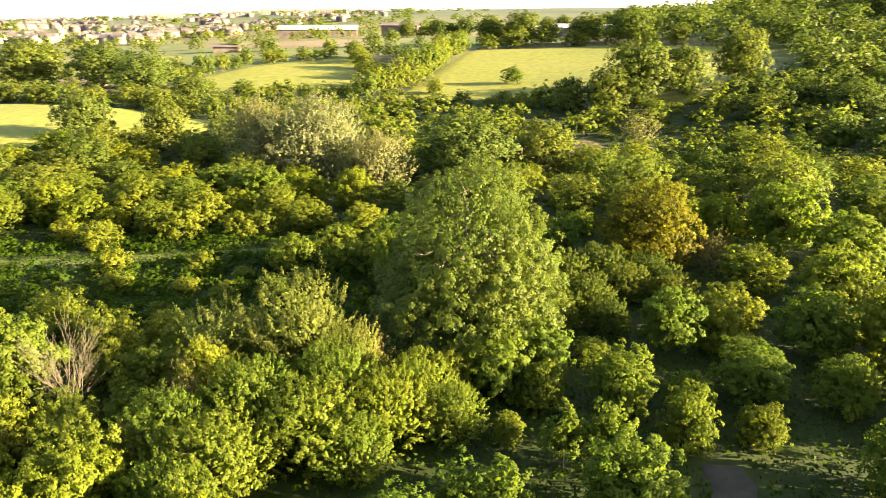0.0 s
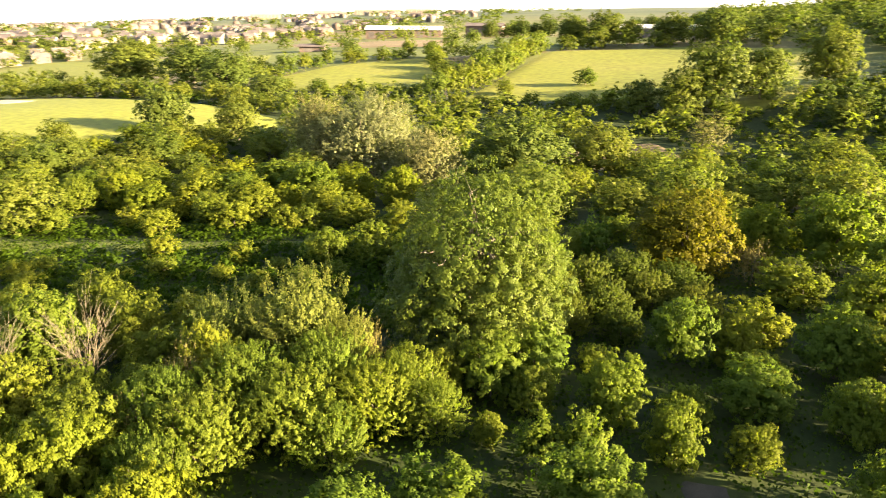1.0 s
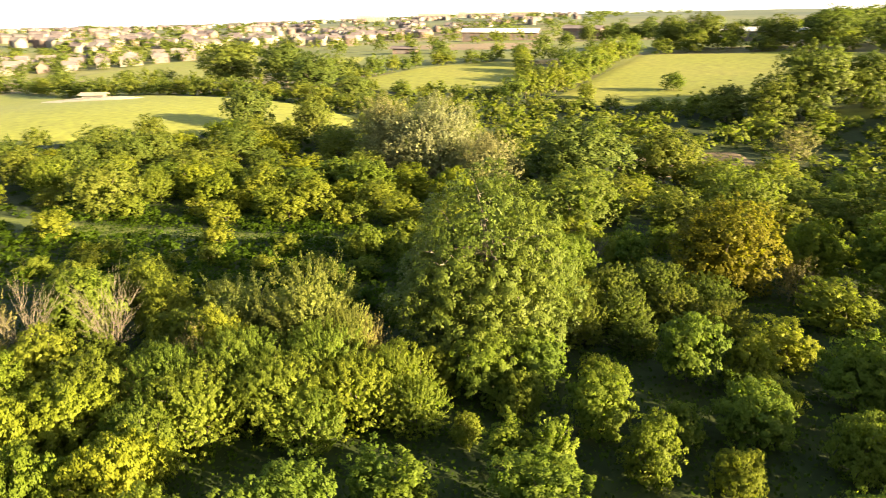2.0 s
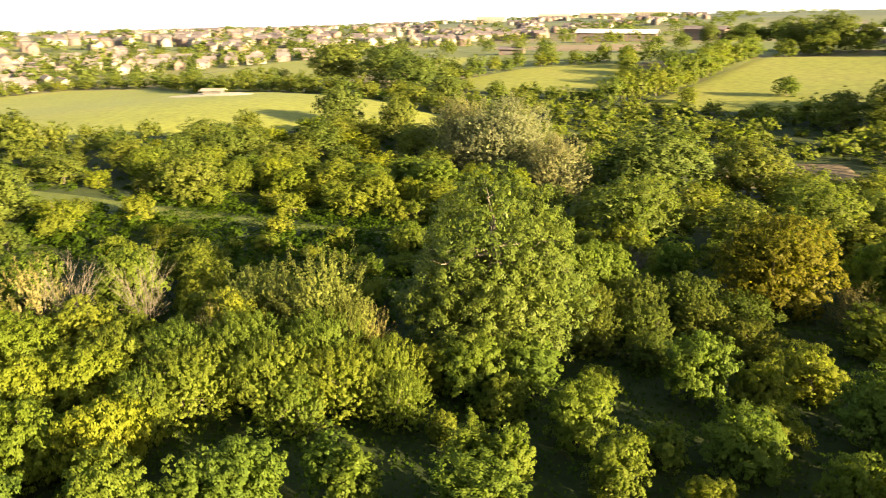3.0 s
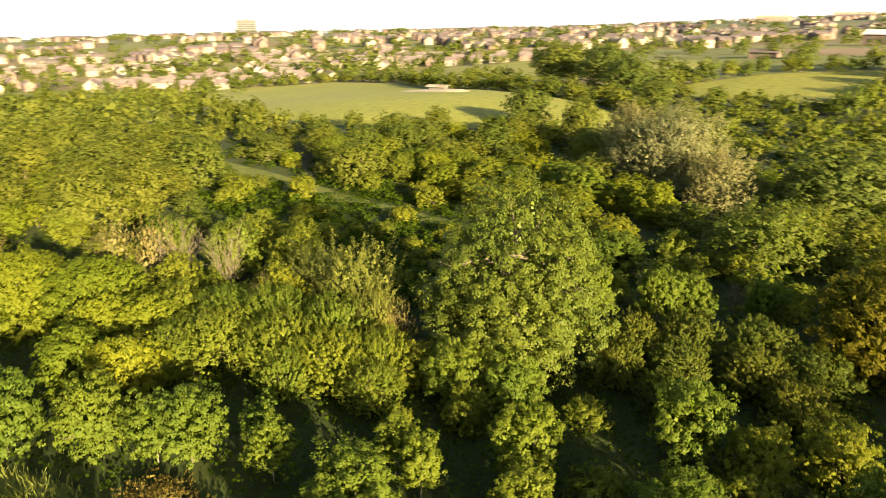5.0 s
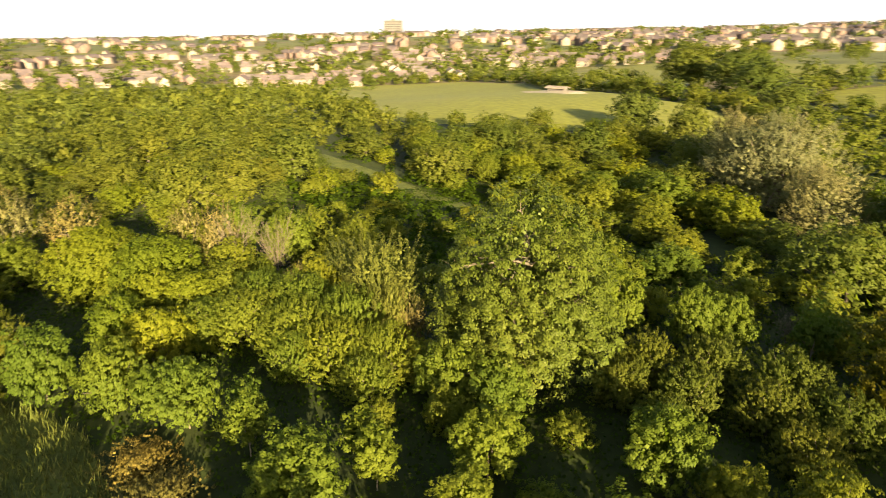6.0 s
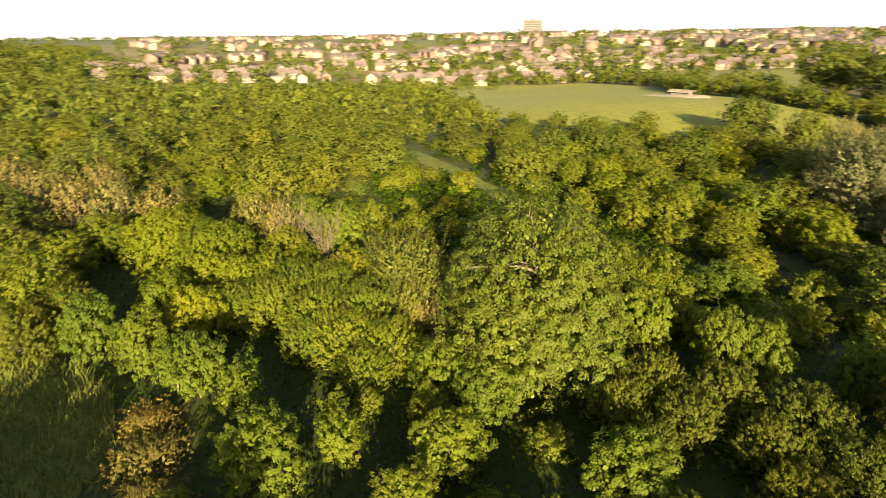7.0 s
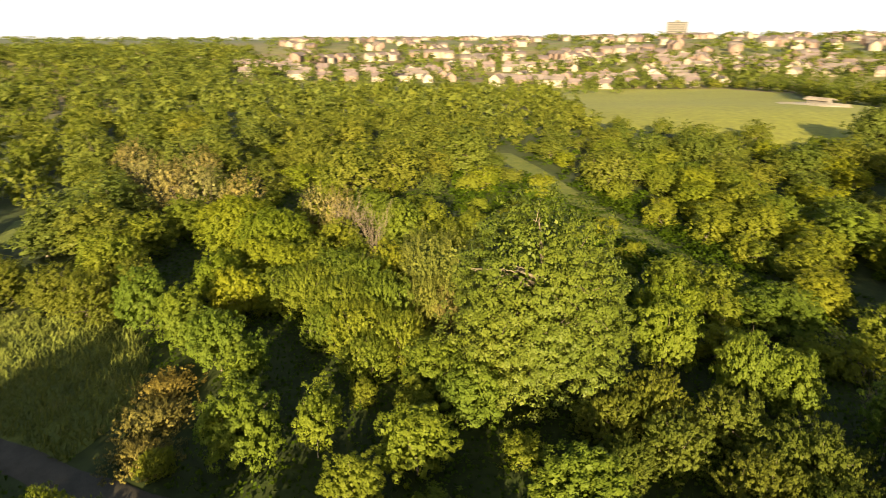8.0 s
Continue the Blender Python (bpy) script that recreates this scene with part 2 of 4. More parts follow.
def leaf_quads(rng, pos, nrm, size, slim=0.62, along=None, plain=False, own=0.55):
    """One folded, pointed leaf at each place, facing about nrm; plain: a flat three-cornered one; own: how far each is shaded by its own face."""
    k = len(pos)
    n = unit(nrm + rng.normal(0, 0.5, (k, 3)))
    u = rng.normal(0, 1, (k, 3)) if along is None else along + rng.normal(0, 0.35, (k, 3))
    u = unit(u - n * (u * n).sum(1, keepdims=True))
    v = np.cross(n, u)
    s = (size * rng.uniform(0.65, 1.35, k))[:, None]
    soft = unit(nrm + n * own)
    if plain:
        verts = np.stack([pos - u * s * 0.45 + v * s * slim * 0.5, pos - u * s * 0.45 - v * s * slim * 0.5, pos + u * s * 0.6], 1)
        return verts.reshape(-1, 3), np.arange(3 * k).reshape(-1, 3), np.repeat(soft, 3, 0)
    fold = n * s * rng.uniform(-0.05, 0.22, (k, 1))
    verts = np.stack([pos - u * s * 0.5, pos - v * s * slim * 0.5 - fold, pos + u * s * 0.55, pos + v * s * slim * 0.5 - fold], 1)
    return verts.reshape(-1, 3), np.arange(4 * k).reshape(-1, 4), np.repeat(soft, 4, 0)


class Envelope:
    """The uneven outline of a crown: a dome with bulges, hollows and deep creases between its boughs."""

    def __init__(self, rng, radius, height, base, lumps=0.2, crease=0.5, bulge=1.5):
        self.radius, self.lumps, self.crease, self.bulge = radius, lumps, crease, bulge
        self.base = base
        self.zc = base + (height - base) * 0.40
        self.up, self.down = height - self.zc, (self.zc - base) * 1.25 + 0.05
        self.off = rng.uniform(-50, 50, (3, 3))

    def wave(self, d, scale, which):
        return np.array([noise.noise(Vector(p)) for p in d * scale + self.off[which]])

    def reach(self, d):
        h = np.where(d[:, 2] > 0, self.up, self.down)
        r = 1 / np.sqrt((d[:, 0] ** 2 + d[:, 1] ** 2) / self.radius ** 2 + d[:, 2] ** 2 / h ** 2)
        r = r * (1 + self.lumps * 1.2 * self.wave(d, self.bulge, 0) + self.lumps * 0.8 * self.wave(d, self.bulge * 2.4, 1))
        return r - self.crease * np.clip(1 - np.abs(self.wave(d, self.bulge * 1.5, 2)) / 0.11, 0, 1)

    def points(self, d, r):
        p = d * r[:, None] + (0, 0, self.zc)
        p[:, 2] = np.maximum(p[:, 2], self.base + 0.08 * self.radius * np.abs(d[:, 0]))
        return p


def crown(rng, env, tufts, per, tuft, size, slim=0.7, shoots=0.0, inner=0.25, big=2.0, up=0.35, own=0.55, stray=0.07, plain=False):
    """Leaves in small tufts over the outside of the envelope; shoots > 0 draws the tufts out into sprigs."""
    d = unit(rng.normal(0, 1, (tufts * 2, 3)) + np.array([0, 0, 0.25]))
    d = d[d[:, 2] > -0.8][:tufts]
    k = len(d)
    reach = env.reach(d)
    sunk = np.abs(rng.normal(0, 0.75, k)) * tuft - (rng.random(k) < stray) * tuft * rng.uniform(0.5, 1.7, k)
    c = env.points(d, np.maximum(reach - tuft * 0.45 - sunk, 0.2 * reach))
    way = unit(d + np.array([0, 0, 0.9]) + rng.normal(0, 0.25, (k, 3)))
    cs = tuft * rng.uniform(0.6, 1.35, (k, 1, 1))
    ball = unit(rng.normal(0, 1, (k, per, 3)) + (d * 0.55 + np.array([0, 0, 0.35]))[:, None])
    off = ball * rng.uniform(0.45, 1.0, (k, per, 1)) * cs * np.array([1.0, 1.0, 0.8])
    if shoots:
        off = off * 0.6 + way[:, None] * rng.uniform(-0.5, 1.0, (k, per, 1)) * cs * shoots
    pos = (c[:, None] + off).reshape(-1, 3)
    nrm = np.repeat(d * 0.45, per, 0) + ball.reshape(-1, 3) * 0.5 + np.array([0, 0, up])
    leaves = leaf_quads(rng, pos, unit(nrm), size, slim, np.repeat(way, per, 0) if shoots else None, plain, own)
    m = int(k * per * inner)
    di = unit(rng.normal(0, 1, (m, 3)) + np.array([0, 0, 0.1]))
    which = rng.integers(0, k, m)
    pin = env.points(unit(d[which] + di * 0.15), reach[which] * rng.uniform(0.3, 0.80, m))
    return join([leaves, leaf_quads(rng, pin, di + np.array([0, 0, 0.3]), size * big, 0.8, None, plain, own)])


def limb(points, radii, sides=7):
    """A tapered, bent branch as a tube."""
    pts = np.asarray(points, float)
    vs, fs = [], []
    for i, p in enumerate(pts):
        t = unit(pts[min(i + 1, len(pts) - 1)] - pts[max(i - 1, 0)])
        a = unit(np.cross(t, (0.3, 1.0, 0.1)))
        b = np.cross(t, a)
        for k in range(sides):
            q = 2 * math.pi * k / sides
            vs.append(p + radii[i] * (math.cos(q) * a + math.sin(q) * b))
    for i in range(len(pts) - 1):
        for k in range(sides):
            fs.append((i * sides + k, i * sides + (k + 1) % sides, (i + 1) * sides + (k + 1) % sides, (i + 1) * sides + k))
    return np.array(vs), np.array(fs)


def bent(rng, a, b, steps, wobble):
    a, b = np.asarray(a, float), np.asarray(b, float)
    pts = [a + (b - a) * i / steps for i in range(steps + 1)]
    for i in range(1, steps):
        pts[i] = pts[i] + rng.normal(0, wobble, 3)
    return pts


def trunk_and_limbs(rng, height, base, thick, targets, sides=7, stems=1):
    pieces = []
    for s in range(stems):
        a = s * 2.4
        foot = (0.35 * math.cos(a) * (stems > 1), 0.35 * math.sin(a) * (stems > 1), -0.4)
        top = (foot[0] * 3, foot[1] * 3, base + (height - base) * 0.35)
        line = bent(rng, foot, top, 4, thick * 0.4)
        pieces.append(limb(line, [thick * 1.35, thick, thick * 0.85, thick * 0.75, thick * 0.6], sides))
        for i, t in enumerate(targets[s::stems]):
            start = line[2 + i % 3]
            way = bent(rng, start, t, 4, 0.08 * height / 4)
            pieces.append(limb(way, [thick * 0.5, thick * 0.4, thick * 0.3, thick * 0.2, thick * 0.08], max(4, sides - 2)))
    return join(pieces)


# ---------- kinds of plant: meshes made once ----------
KINDS = {}


def kind(name, category, label, leaf, bark, radius, height, base, tufts, per, tuft, size, variants=2, seed=0, slim=0.7, shoots=0.0,
         thick=0.1, stems=1, inner=0.25, sides=7, big=2.0, up=0.35, own=0.55, lumps=0.2, crease=0.3, bulge=1.5, stray=0.07, plain=False):
    made = []
    for k in range(variants):
        rng = np.random.default_rng(seed * 17 + k + 1)
        env = Envelope(rng, radius, height, base, lumps, crease, bulge)
        cv = crown(rng, env, tufts, per, tuft, size, slim, shoots, inner, big, up, own, stray, plain)
        tips = unit(rng.normal(0, 1, (5 * stems, 3)) + np.array([0, 0, 0.6]))
        tips = env.points(tips, env.reach(tips) * 0.85)
        tv = trunk_and_limbs(rng, height, base, thick, [tuple(q) for q in tips], sides, stems)
        made.append((leaf_mesh(name + "_crown", cv, leaf), mesh_of(name + "_trunk", *tv, bark, True), cv))
    KINDS[name] = dict(made=made, radius=radius * 1.1, height=height * 1.03, label=label, category=category, count=0)


def plant(name, x, y, h, r, label="", turn=None, sink=0.0):
    """One plant of a kind, h metres high and r metres in radius, on the ground at x, y."""
    k = KINDS[name]
    crown_me, trunk_me, _ = k["made"][k["count"] % len(k["made"])]
    k["count"] += 1
    root = new(name)
    a = (k["count"] * 137.5) % 360 if turn is None else turn
    root.matrix_basis = pose(x, y, float(land(x, y)) - sink, 0, 0, a) @ Matrix.Diagonal((r / k["radius"], r / k["radius"], h / k["height"], 1))
    part_mesh("trunk", trunk_me, root)
    part_mesh("crown", crown_me, root)
    return tagged(root, label or k["label"], k["category"], k["category"] + " plants of the scrub")


def stuff_plants(name, label, kinds, places, mat):
    """Far or uncountable growth, joined in one object. places: x, y, height, radius."""
    rng = np.random.default_rng(len(places))
    pieces = []
    for i, (x, y, h, r) in enumerate(places):
        k = KINDS[kinds[i % len(kinds)]]
        v, f, nv = k["made"][rng.integers(len(k["made"]))][2]
        a = rng.uniform(0, 2 * math.pi)
        c, s = math.cos(a) * r / k["radius"], math.sin(a) * r / k["radius"]
        pieces.append((np.stack([v[:, 0] * c - v[:, 1] * s + x, v[:, 0] * s + v[:, 1] * c + y, v[:, 2] * h / k["height"] + float(land(x, y)) - 0.2], 1), f,
                       unit(np.stack([nv[:, 0] * c - nv[:, 1] * s, nv[:, 0] * s + nv[:, 1] * c, nv[:, 2] * r / k["radius"]], 1))))
    ob = new(name, leaf_mesh(name, join(pieces), mat))
    return tagged(ob, label, "vegetation", kind="stuff")

kind("hawthorn_bush", "bush", "dense yellow-green hawthorn bush standing in rough scrub", HAWTHORN_LEAF, BARK, 2.3, 4.2, 0.1, 310, 36, 0.26, 0.126, 3, 1, stems=3, thick=0.06, lumps=0.26, crease=0.35)
kind("maple_tree", "tree", "young fresh-green field maple among bushes", MAPLE_LEAF, BARK, 2.2, 4.6, 0.3, 256, 44, 0.28, 0.134, 3, 2, thick=0.07, lumps=0.30, crease=0.45, stray=0.12)
kind("sallow_bush", "bush", "large olive-green sallow bush with upright leafy shoots", SALLOW_LEAF, BARK, 2.6, 4.2, 0.1, 420, 32, 0.22, 0.109, 2, 3, slim=0.55, shoots=1.3, stems=3, thick=0.07, lumps=0.16, crease=0.2)
kind("elder_bush", "bush", "bright yellow-green elder bush in full sun", YELLOW_LEAF, BARK, 2.5, 4.0, 0.1, 337, 38, 0.28, 0.130, 3, 4, stems=3, thick=0.07, lumps=0.26, crease=0.4)
kind("elder_dome", "bush", "broad dome of bright yellow-green elder", YELLOW_LEAF, BARK, 4.6, 5.6, 0.0, 1080, 34, 0.28, 0.126, 1, 24, stems=3, thick=0.1, lumps=0.14, crease=0.35, bulge=2.2)
kind("spiky_tree", "tree", "ragged light-green blackthorn tree with pointed shoots", SPRIG_LEAF, GREY_BARK, 2.8, 7.4, 0.0, 400, 45, 0.26, 0.118, 1, 5, slim=0.6, shoots=2.2, thick=0.09, lumps=0.4, crease=0.8, bulge=1.9, stray=0.2)
kind("olive_bush", "bush", "dull olive-green spreading thorn bush", OLIVE_LEAF, BARK, 2.6, 4.2, 0.0, 330, 35, 0.26, 0.122, 2, 23, slim=0.6, shoots=0.8, stems=3, thick=0.07, lumps=0.24, crease=0.35)
kind("russet_tree", "tree", "rounded yellow-brown oak tree flushing russet leaves", RUSSET_LEAF, BARK, 5.0, 7.6, 0.2, 640, 34, 0.42, 0.18, 1, 6, thick=0.22, lumps=0.22, crease=0.7, bulge=2.2)
kind("willow_tree", "tree", "big silvery grey-green willow tree beside a meadow", WILLOW_LEAF, GREY_BARK, 9.0, 11.0, 0.2, 820, 42, 0.56, 0.20, 2, 7, slim=0.5, shoots=1.0, thick=0.35, stems=3, lumps=0.34, crease=1.3, bulge=2.3, up=0.5)
kind("sapling", "tree", "slim bright-green sapling with a bare pale stem", MAPLE_LEAF, PALE_BARK, 1.2, 4.0, 0.7, 128, 36, 0.21, 0.113, 3, 8, thick=0.045, lumps=0.34, crease=0.3, stray=0.14)
kind("brown_bush", "bush", "brownish leafless-looking thorn bush", BROWN_LEAF, GREY_BARK, 2.2, 3.6, 0.1, 190, 18, 0.24, 0.13, 2, 9, slim=0.4, shoots=1.3, stems=3, thick=0.05, inner=0.1, lumps=0.3)
kind("bramble_thicket", "brambles", "low brown bramble thicket beside a footpath", BRAMBLE_LEAF, BARK, 3.2, 1.5, 0.0, 420, 26, 0.22, 0.12, 1, 17, slim=0.4, shoots=0.9, stems=1, thick=0.02, sides=4, lumps=0.25, crease=0.3, bulge=3.0)
kind("scrub_tree", "tree", "small green woodland tree in dense scrub", WOOD_LEAF, BARK, 2.8, 5.2, 0.1, 150, 19, 0.42, 0.225, 4, 10, thick=0.1, sides=5, inner=0.2, lumps=0.3, crease=0.5, own=0.5, plain=True)
kind("dark_thorn", "tree", "dark green thorn tree in dense scrub", FIELD_LEAF, BARK, 2.8, 5.2, 0.1, 150, 19, 0.42, 0.225, 3, 28, thick=0.1, sides=5, inner=0.2, lumps=0.3, crease=0.6, own=0.45, plain=True)
kind("thorn_tree", "tree", "spreading green hawthorn tree rising from scrub", WOOD_LEAF, BARK, 4.0, 7.0, 0.1, 270, 19, 0.50, 0.25, 3, 25, thick=0.15, sides=5, inner=0.2, lumps=0.3, crease=0.8, bulge=1.8, own=0.5, plain=True)
kind("elder_shrub", "bush", "bright yellow-green young elder in dense scrub", YELLOW_LEAF, BARK, 2.8, 5.2, 0.0, 150, 19, 0.42, 0.225, 2, 20, thick=0.1, sides=5, inner=0.2, lumps=0.3, crease=0.5, own=0.5, plain=True)
kind("thorn_shrub", "bush", "dull olive-brown thorn bush in dense scrub", OLIVE_LEAF, BARK, 2.8, 5.2, 0.0, 150, 19, 0.38, 0.22, 2, 21, thick=0.1, sides=5, inner=0.2, lumps=0.3, crease=0.5, own=0.5, plain=True)
kind("field_tree", "tree", "broad dark-green hedgerow oak tree at a meadow edge", FIELD_LEAF, BARK, 5.5, 9.0, 0.6, 380, 24, 0.62, 0.30, 3, 11, thick=0.3, sides=6, inner=0.2, lumps=0.28, crease=1.1, bulge=2.0, own=0.45, plain=True)
kind("hill_tree", "tree", "dark green broadleaf tree on a slope", FIELD_LEAF, BARK, 2.8, 5.2, 0.1, 80, 14, 0.45, 0.34, 3, 26, thick=0.1, sides=5, inner=0.2, lumps=0.3, crease=0.6, bulge=1.8, own=0.4, plain=True)
kind("wood_tree", "tree", "broadleaf tree at the edge of a wood", FIELD_LEAF, BARK, 5.0, 9.0, 0.4, 105, 9, 0.72, 0.52, 3, 27, thick=0.3, sides=5, inner=0.2, lumps=0.3, crease=1.0, bulge=1.9, own=0.35, plain=True)
kind("far_tree", "tree", "distant rounded broadleaf tree", FIELD_LEAF, BARK, 5.0, 9.0, 0.5, 27, 6, 0.95, 0.98, 4, 12, thick=0.3, sides=5, inner=0.15, lumps=0.3, crease=0.8, own=0.35, plain=True)
kind("far_scrub", "bush", "distant scrub bush", WOOD_LEAF, BARK, 2.8, 4.8, 0.1, 36, 7, 0.52, 0.50, 4, 13, thick=0.1, sides=4, inner=0.2, lumps=0.32, crease=0.5, own=0.4, plain=True)
kind("thicket_bush", "bush", "low green thorn bush filling a gap in the scrub", HAWTHORN_LEAF, BARK, 2.3, 3.2, 0.05, 130, 27, 0.34, 0.160, 3, 14, stems=2, thick=0.05, sides=5, lumps=0.3, crease=0.3, plain=True)
kind("hedge_bush", "bush", "dark green hedgerow bush along a meadow", WOOD_LEAF, BARK, 2.8, 5.2, 0.1, 80, 12, 0.48, 0.34, 4, 16, thick=0.1, sides=5, inner=0.2, lumps=0.3, crease=0.5, own=0.45, plain=True)
kind("low_scrub", "bush", "low scrub", SHADED_UNDER_LEAF, BARK, 2.0, 2.4, 0.0, 18, 5, 0.40, 0.42, 4, 15, thick=0.05, sides=4, inner=0.2, own=0.4, plain=True)

# ---------- ground, meadows, path ----------
rings = np.concatenate([np.arange(0, 60, 1.5), np.geomspace(60, 4700, 150)])
spokes = 230
rr, aa = np.meshgrid(rings, np.arange(spokes) * 2 * math.pi / spokes, indexing="ij")
gx, gy = (rr * np.cos(aa)).ravel(), (rr * np.sin(aa) + 40).ravel()
i, j = np.meshgrid(np.arange(len(rings) - 1), np.arange(spokes), indexing="ij")
i, j = i.ravel(), j.ravel()
j2 = (j + 1) % spokes
tagged(new("ground", mesh_of("ground", np.stack([gx, gy, land(gx, gy)], 1), np.stack([i * spokes + j, (i + 1) * spokes + j, (i + 1) * spokes + j2, i * spokes + j2], 1), SHADED_EARTH, True)),
       "green rough scrub ground reaching the horizon, coloured near-black for shade under the bushes", "ground", kind="structure")


def draped(name, label, category, poly, mat, cell, lift):
    """A sheet of ground cover over the land inside the outline, with its rim dug in."""
    xs, ys = [p[0] for p in poly], [p[1] for p in poly]
    nx, ny = int((max(xs) - min(xs)) / cell) + 3, int((max(ys) - min(ys)) / cell) + 3
    X, Y = np.meshgrid(min(xs) - cell + np.arange(nx) * cell, min(ys) - cell + np.arange(ny) * cell, indexing="ij")
    X, Y = X.ravel(), Y.ravel()
    into = np.where(inside(poly, X, Y), 1, -1) * edge_distance(poly, X, Y)
    Z = land(X, Y) + np.clip(into / cell * lift * 2, -lift * 2, lift)
    a, b = np.meshgrid(np.arange(nx - 1), np.arange(ny - 1), indexing="ij")
    q = (a * ny + b).ravel()
    f = np.stack([q, q + ny, q + ny + 1, q + 1], 1)
    f = f[(into[f] > -cell * 1.5).all(1)]
    keep, f = np.unique(f, return_inverse=True)
    return tagged(new(name, mesh_of(name, np.stack([X, Y, Z], 1)[keep], f.reshape(-1, 4), mat, True)), label, category, kind="structure")


WEST_FIELD = [(-322, 131), (-196, 100), (-125, 83), (-103, 86), (-85, 97), (-65, 112), (-44, 122), (-50, 140), (-77, 155), (-109, 161), (-138, 172), (-168, 176), (-224, 205), (-280, 205)]
FAR_WEST_FIELD = [(-167, 202), (-254, 265), (-246, 327), (-167, 305), (-109, 286), (-96, 241), (-123, 235), (-146, 216)]
MIDDLE_FIELD = [(-80, 206), (-68, 238), (-36, 262), (-25, 223), (-26, 190), (-40, 185), (-62, 183)]
NORTH_FIELD = [(-14, 172), (-7, 196), (11, 277), (62, 272), (112, 240), (80, 173), (54, 151), (25, 172)]
UPPER_FIELD = [(-20, 310), (-15, 430), (80, 420), (62, 300), (16, 296)]
BARE_FIELD = [(-37, 311), (-40, 400), (-150, 400), (-125, 355), (-74, 313)]
CLEARING = [(8, 116), (20, 112), (34, 122), (30, 134), (14, 132)]
GLADE = [(28, 88), (44, 84), (60, 92), (52, 99), (34, 97)]
WEST_GLADE = [(-42, -13), (-33, -11), (-31, -6), (-36, -3), (-43, -6)]
GRASS_TRACK = [(-84, 52), (-70, 55), (-57, 57.2), (-46, 59), (-36, 60.6), (-18, 64.0), (-16, 66.4), (-34, 64.4), (-44, 63.2), (-56, 61.8), (-69, 60), (-82, 57)]
GRASS_BANK = [(-13, -3), (0, -2), (5, 8), (8, 14), (3, 16), (-4, 15), (-9, 12), (-12, 6)]
FIELDS = [WEST_FIELD, FAR_WEST_FIELD, MIDDLE_FIELD, NORTH_FIELD, UPPER_FIELD, BARE_FIELD]
OPEN = FIELDS + [CLEARING, GLADE, WEST_GLADE, GRASS_TRACK, GRASS_BANK]
draped("meadow", "smooth bright green meadow sloping to the houses", "meadow", WEST_FIELD, GRASS, 4.0, 0.3)
draped("meadow", "small sunlit yellow-green meadow behind a hedge", "meadow", FAR_WEST_FIELD, GOLD_GRASS, 4.0, 0.3)
draped("meadow", "yellow-green meadow crossed by long tree shadows", "meadow", MIDDLE_FIELD, GOLD_GRASS, 3.0, 0.3)
draped("meadow", "wide yellow-green hay meadow on a slope", "meadow", NORTH_FIELD, GOLD_GRASS, 3.0, 0.3)
draped("meadow", "pale green pasture at the top of the slope", "meadow", UPPER_FIELD, ROUGH_GRASS, 5.0, 0.4)
draped("field", "bare brown field beyond the hedges", "field", BARE_FIELD, PLOUGH, 5.0, 0.4)
draped("clearing", "patch of pale brown trampled soil among bushes", "ground", CLEARING, PLOUGH, 1.5, 0.12)
draped("clearing", "strip of dry brown soil and grass in scrub", "ground", GLADE, PLOUGH, 1.5, 0.12)
draped("clearing", "patch of dry tan grass among bushes", "ground", WEST_GLADE, ROUGH_GRASS, 1.5, 0.12)
draped("grass_track", "narrow rough grass track winding through scrub", "path", GRASS_TRACK, ROUGH_GRASS, 1.0, 0.08)
draped("grass_bank", "sunlit rough grass beside a footpath", "ground", GRASS_BANK, ROUGH_GRASS, 0.7, 0.05)
draped("sand_patch", "pale sandy patch on the meadow", "ground", [(-168, 162), (-150, 152), (-124, 147), (-119, 154), (-138, 168), (-160, 175)], SAND, 2.0, 0.5)
PATH_LINE = [(-2, -2), (3, 4.5), (6.8, 10.5), (10.4, 16.5), (13, 22), (14.5, 25.8), (14.8, 28.2)]
vs, fs = [], []
for k in range(61):
    q = k / 60 * (len(PATH_LINE) - 1)
    a = min(int(q), len(PATH_LINE) - 2)
    (x0, y0), (x1, y1) = PATH_LINE[a], PATH_LINE[a + 1]
    x, y = x0 + (x1 - x0) * (q - a), y0 + (y1 - y0) * (q - a)
    nx, ny = (y1 - y0) / math.hypot(x1 - x0, y1 - y0), -(x1 - x0) / math.hypot(x1 - x0, y1 - y0)
    for s, dz in ((-1.2, -0.05), (-0.95, 0.07), (0.95, 0.07), (1.2, -0.05)):
        w = s * (1.0 + 0.12 * math.sin(k * 0.7 + s))
        vs.append((x + nx * w, y + ny * w, float(land(x, y)) + dz))
    if k:
        fs += [(k * 4 - 4 + m, k * 4 + m, k * 4 + m + 1, k * 4 - 3 + m) for m in range(3)]
tagged(new("path", mesh_of("path", vs, fs, GRAVEL, True)), "grey gravel footpath between bushes", "path", kind="structure")

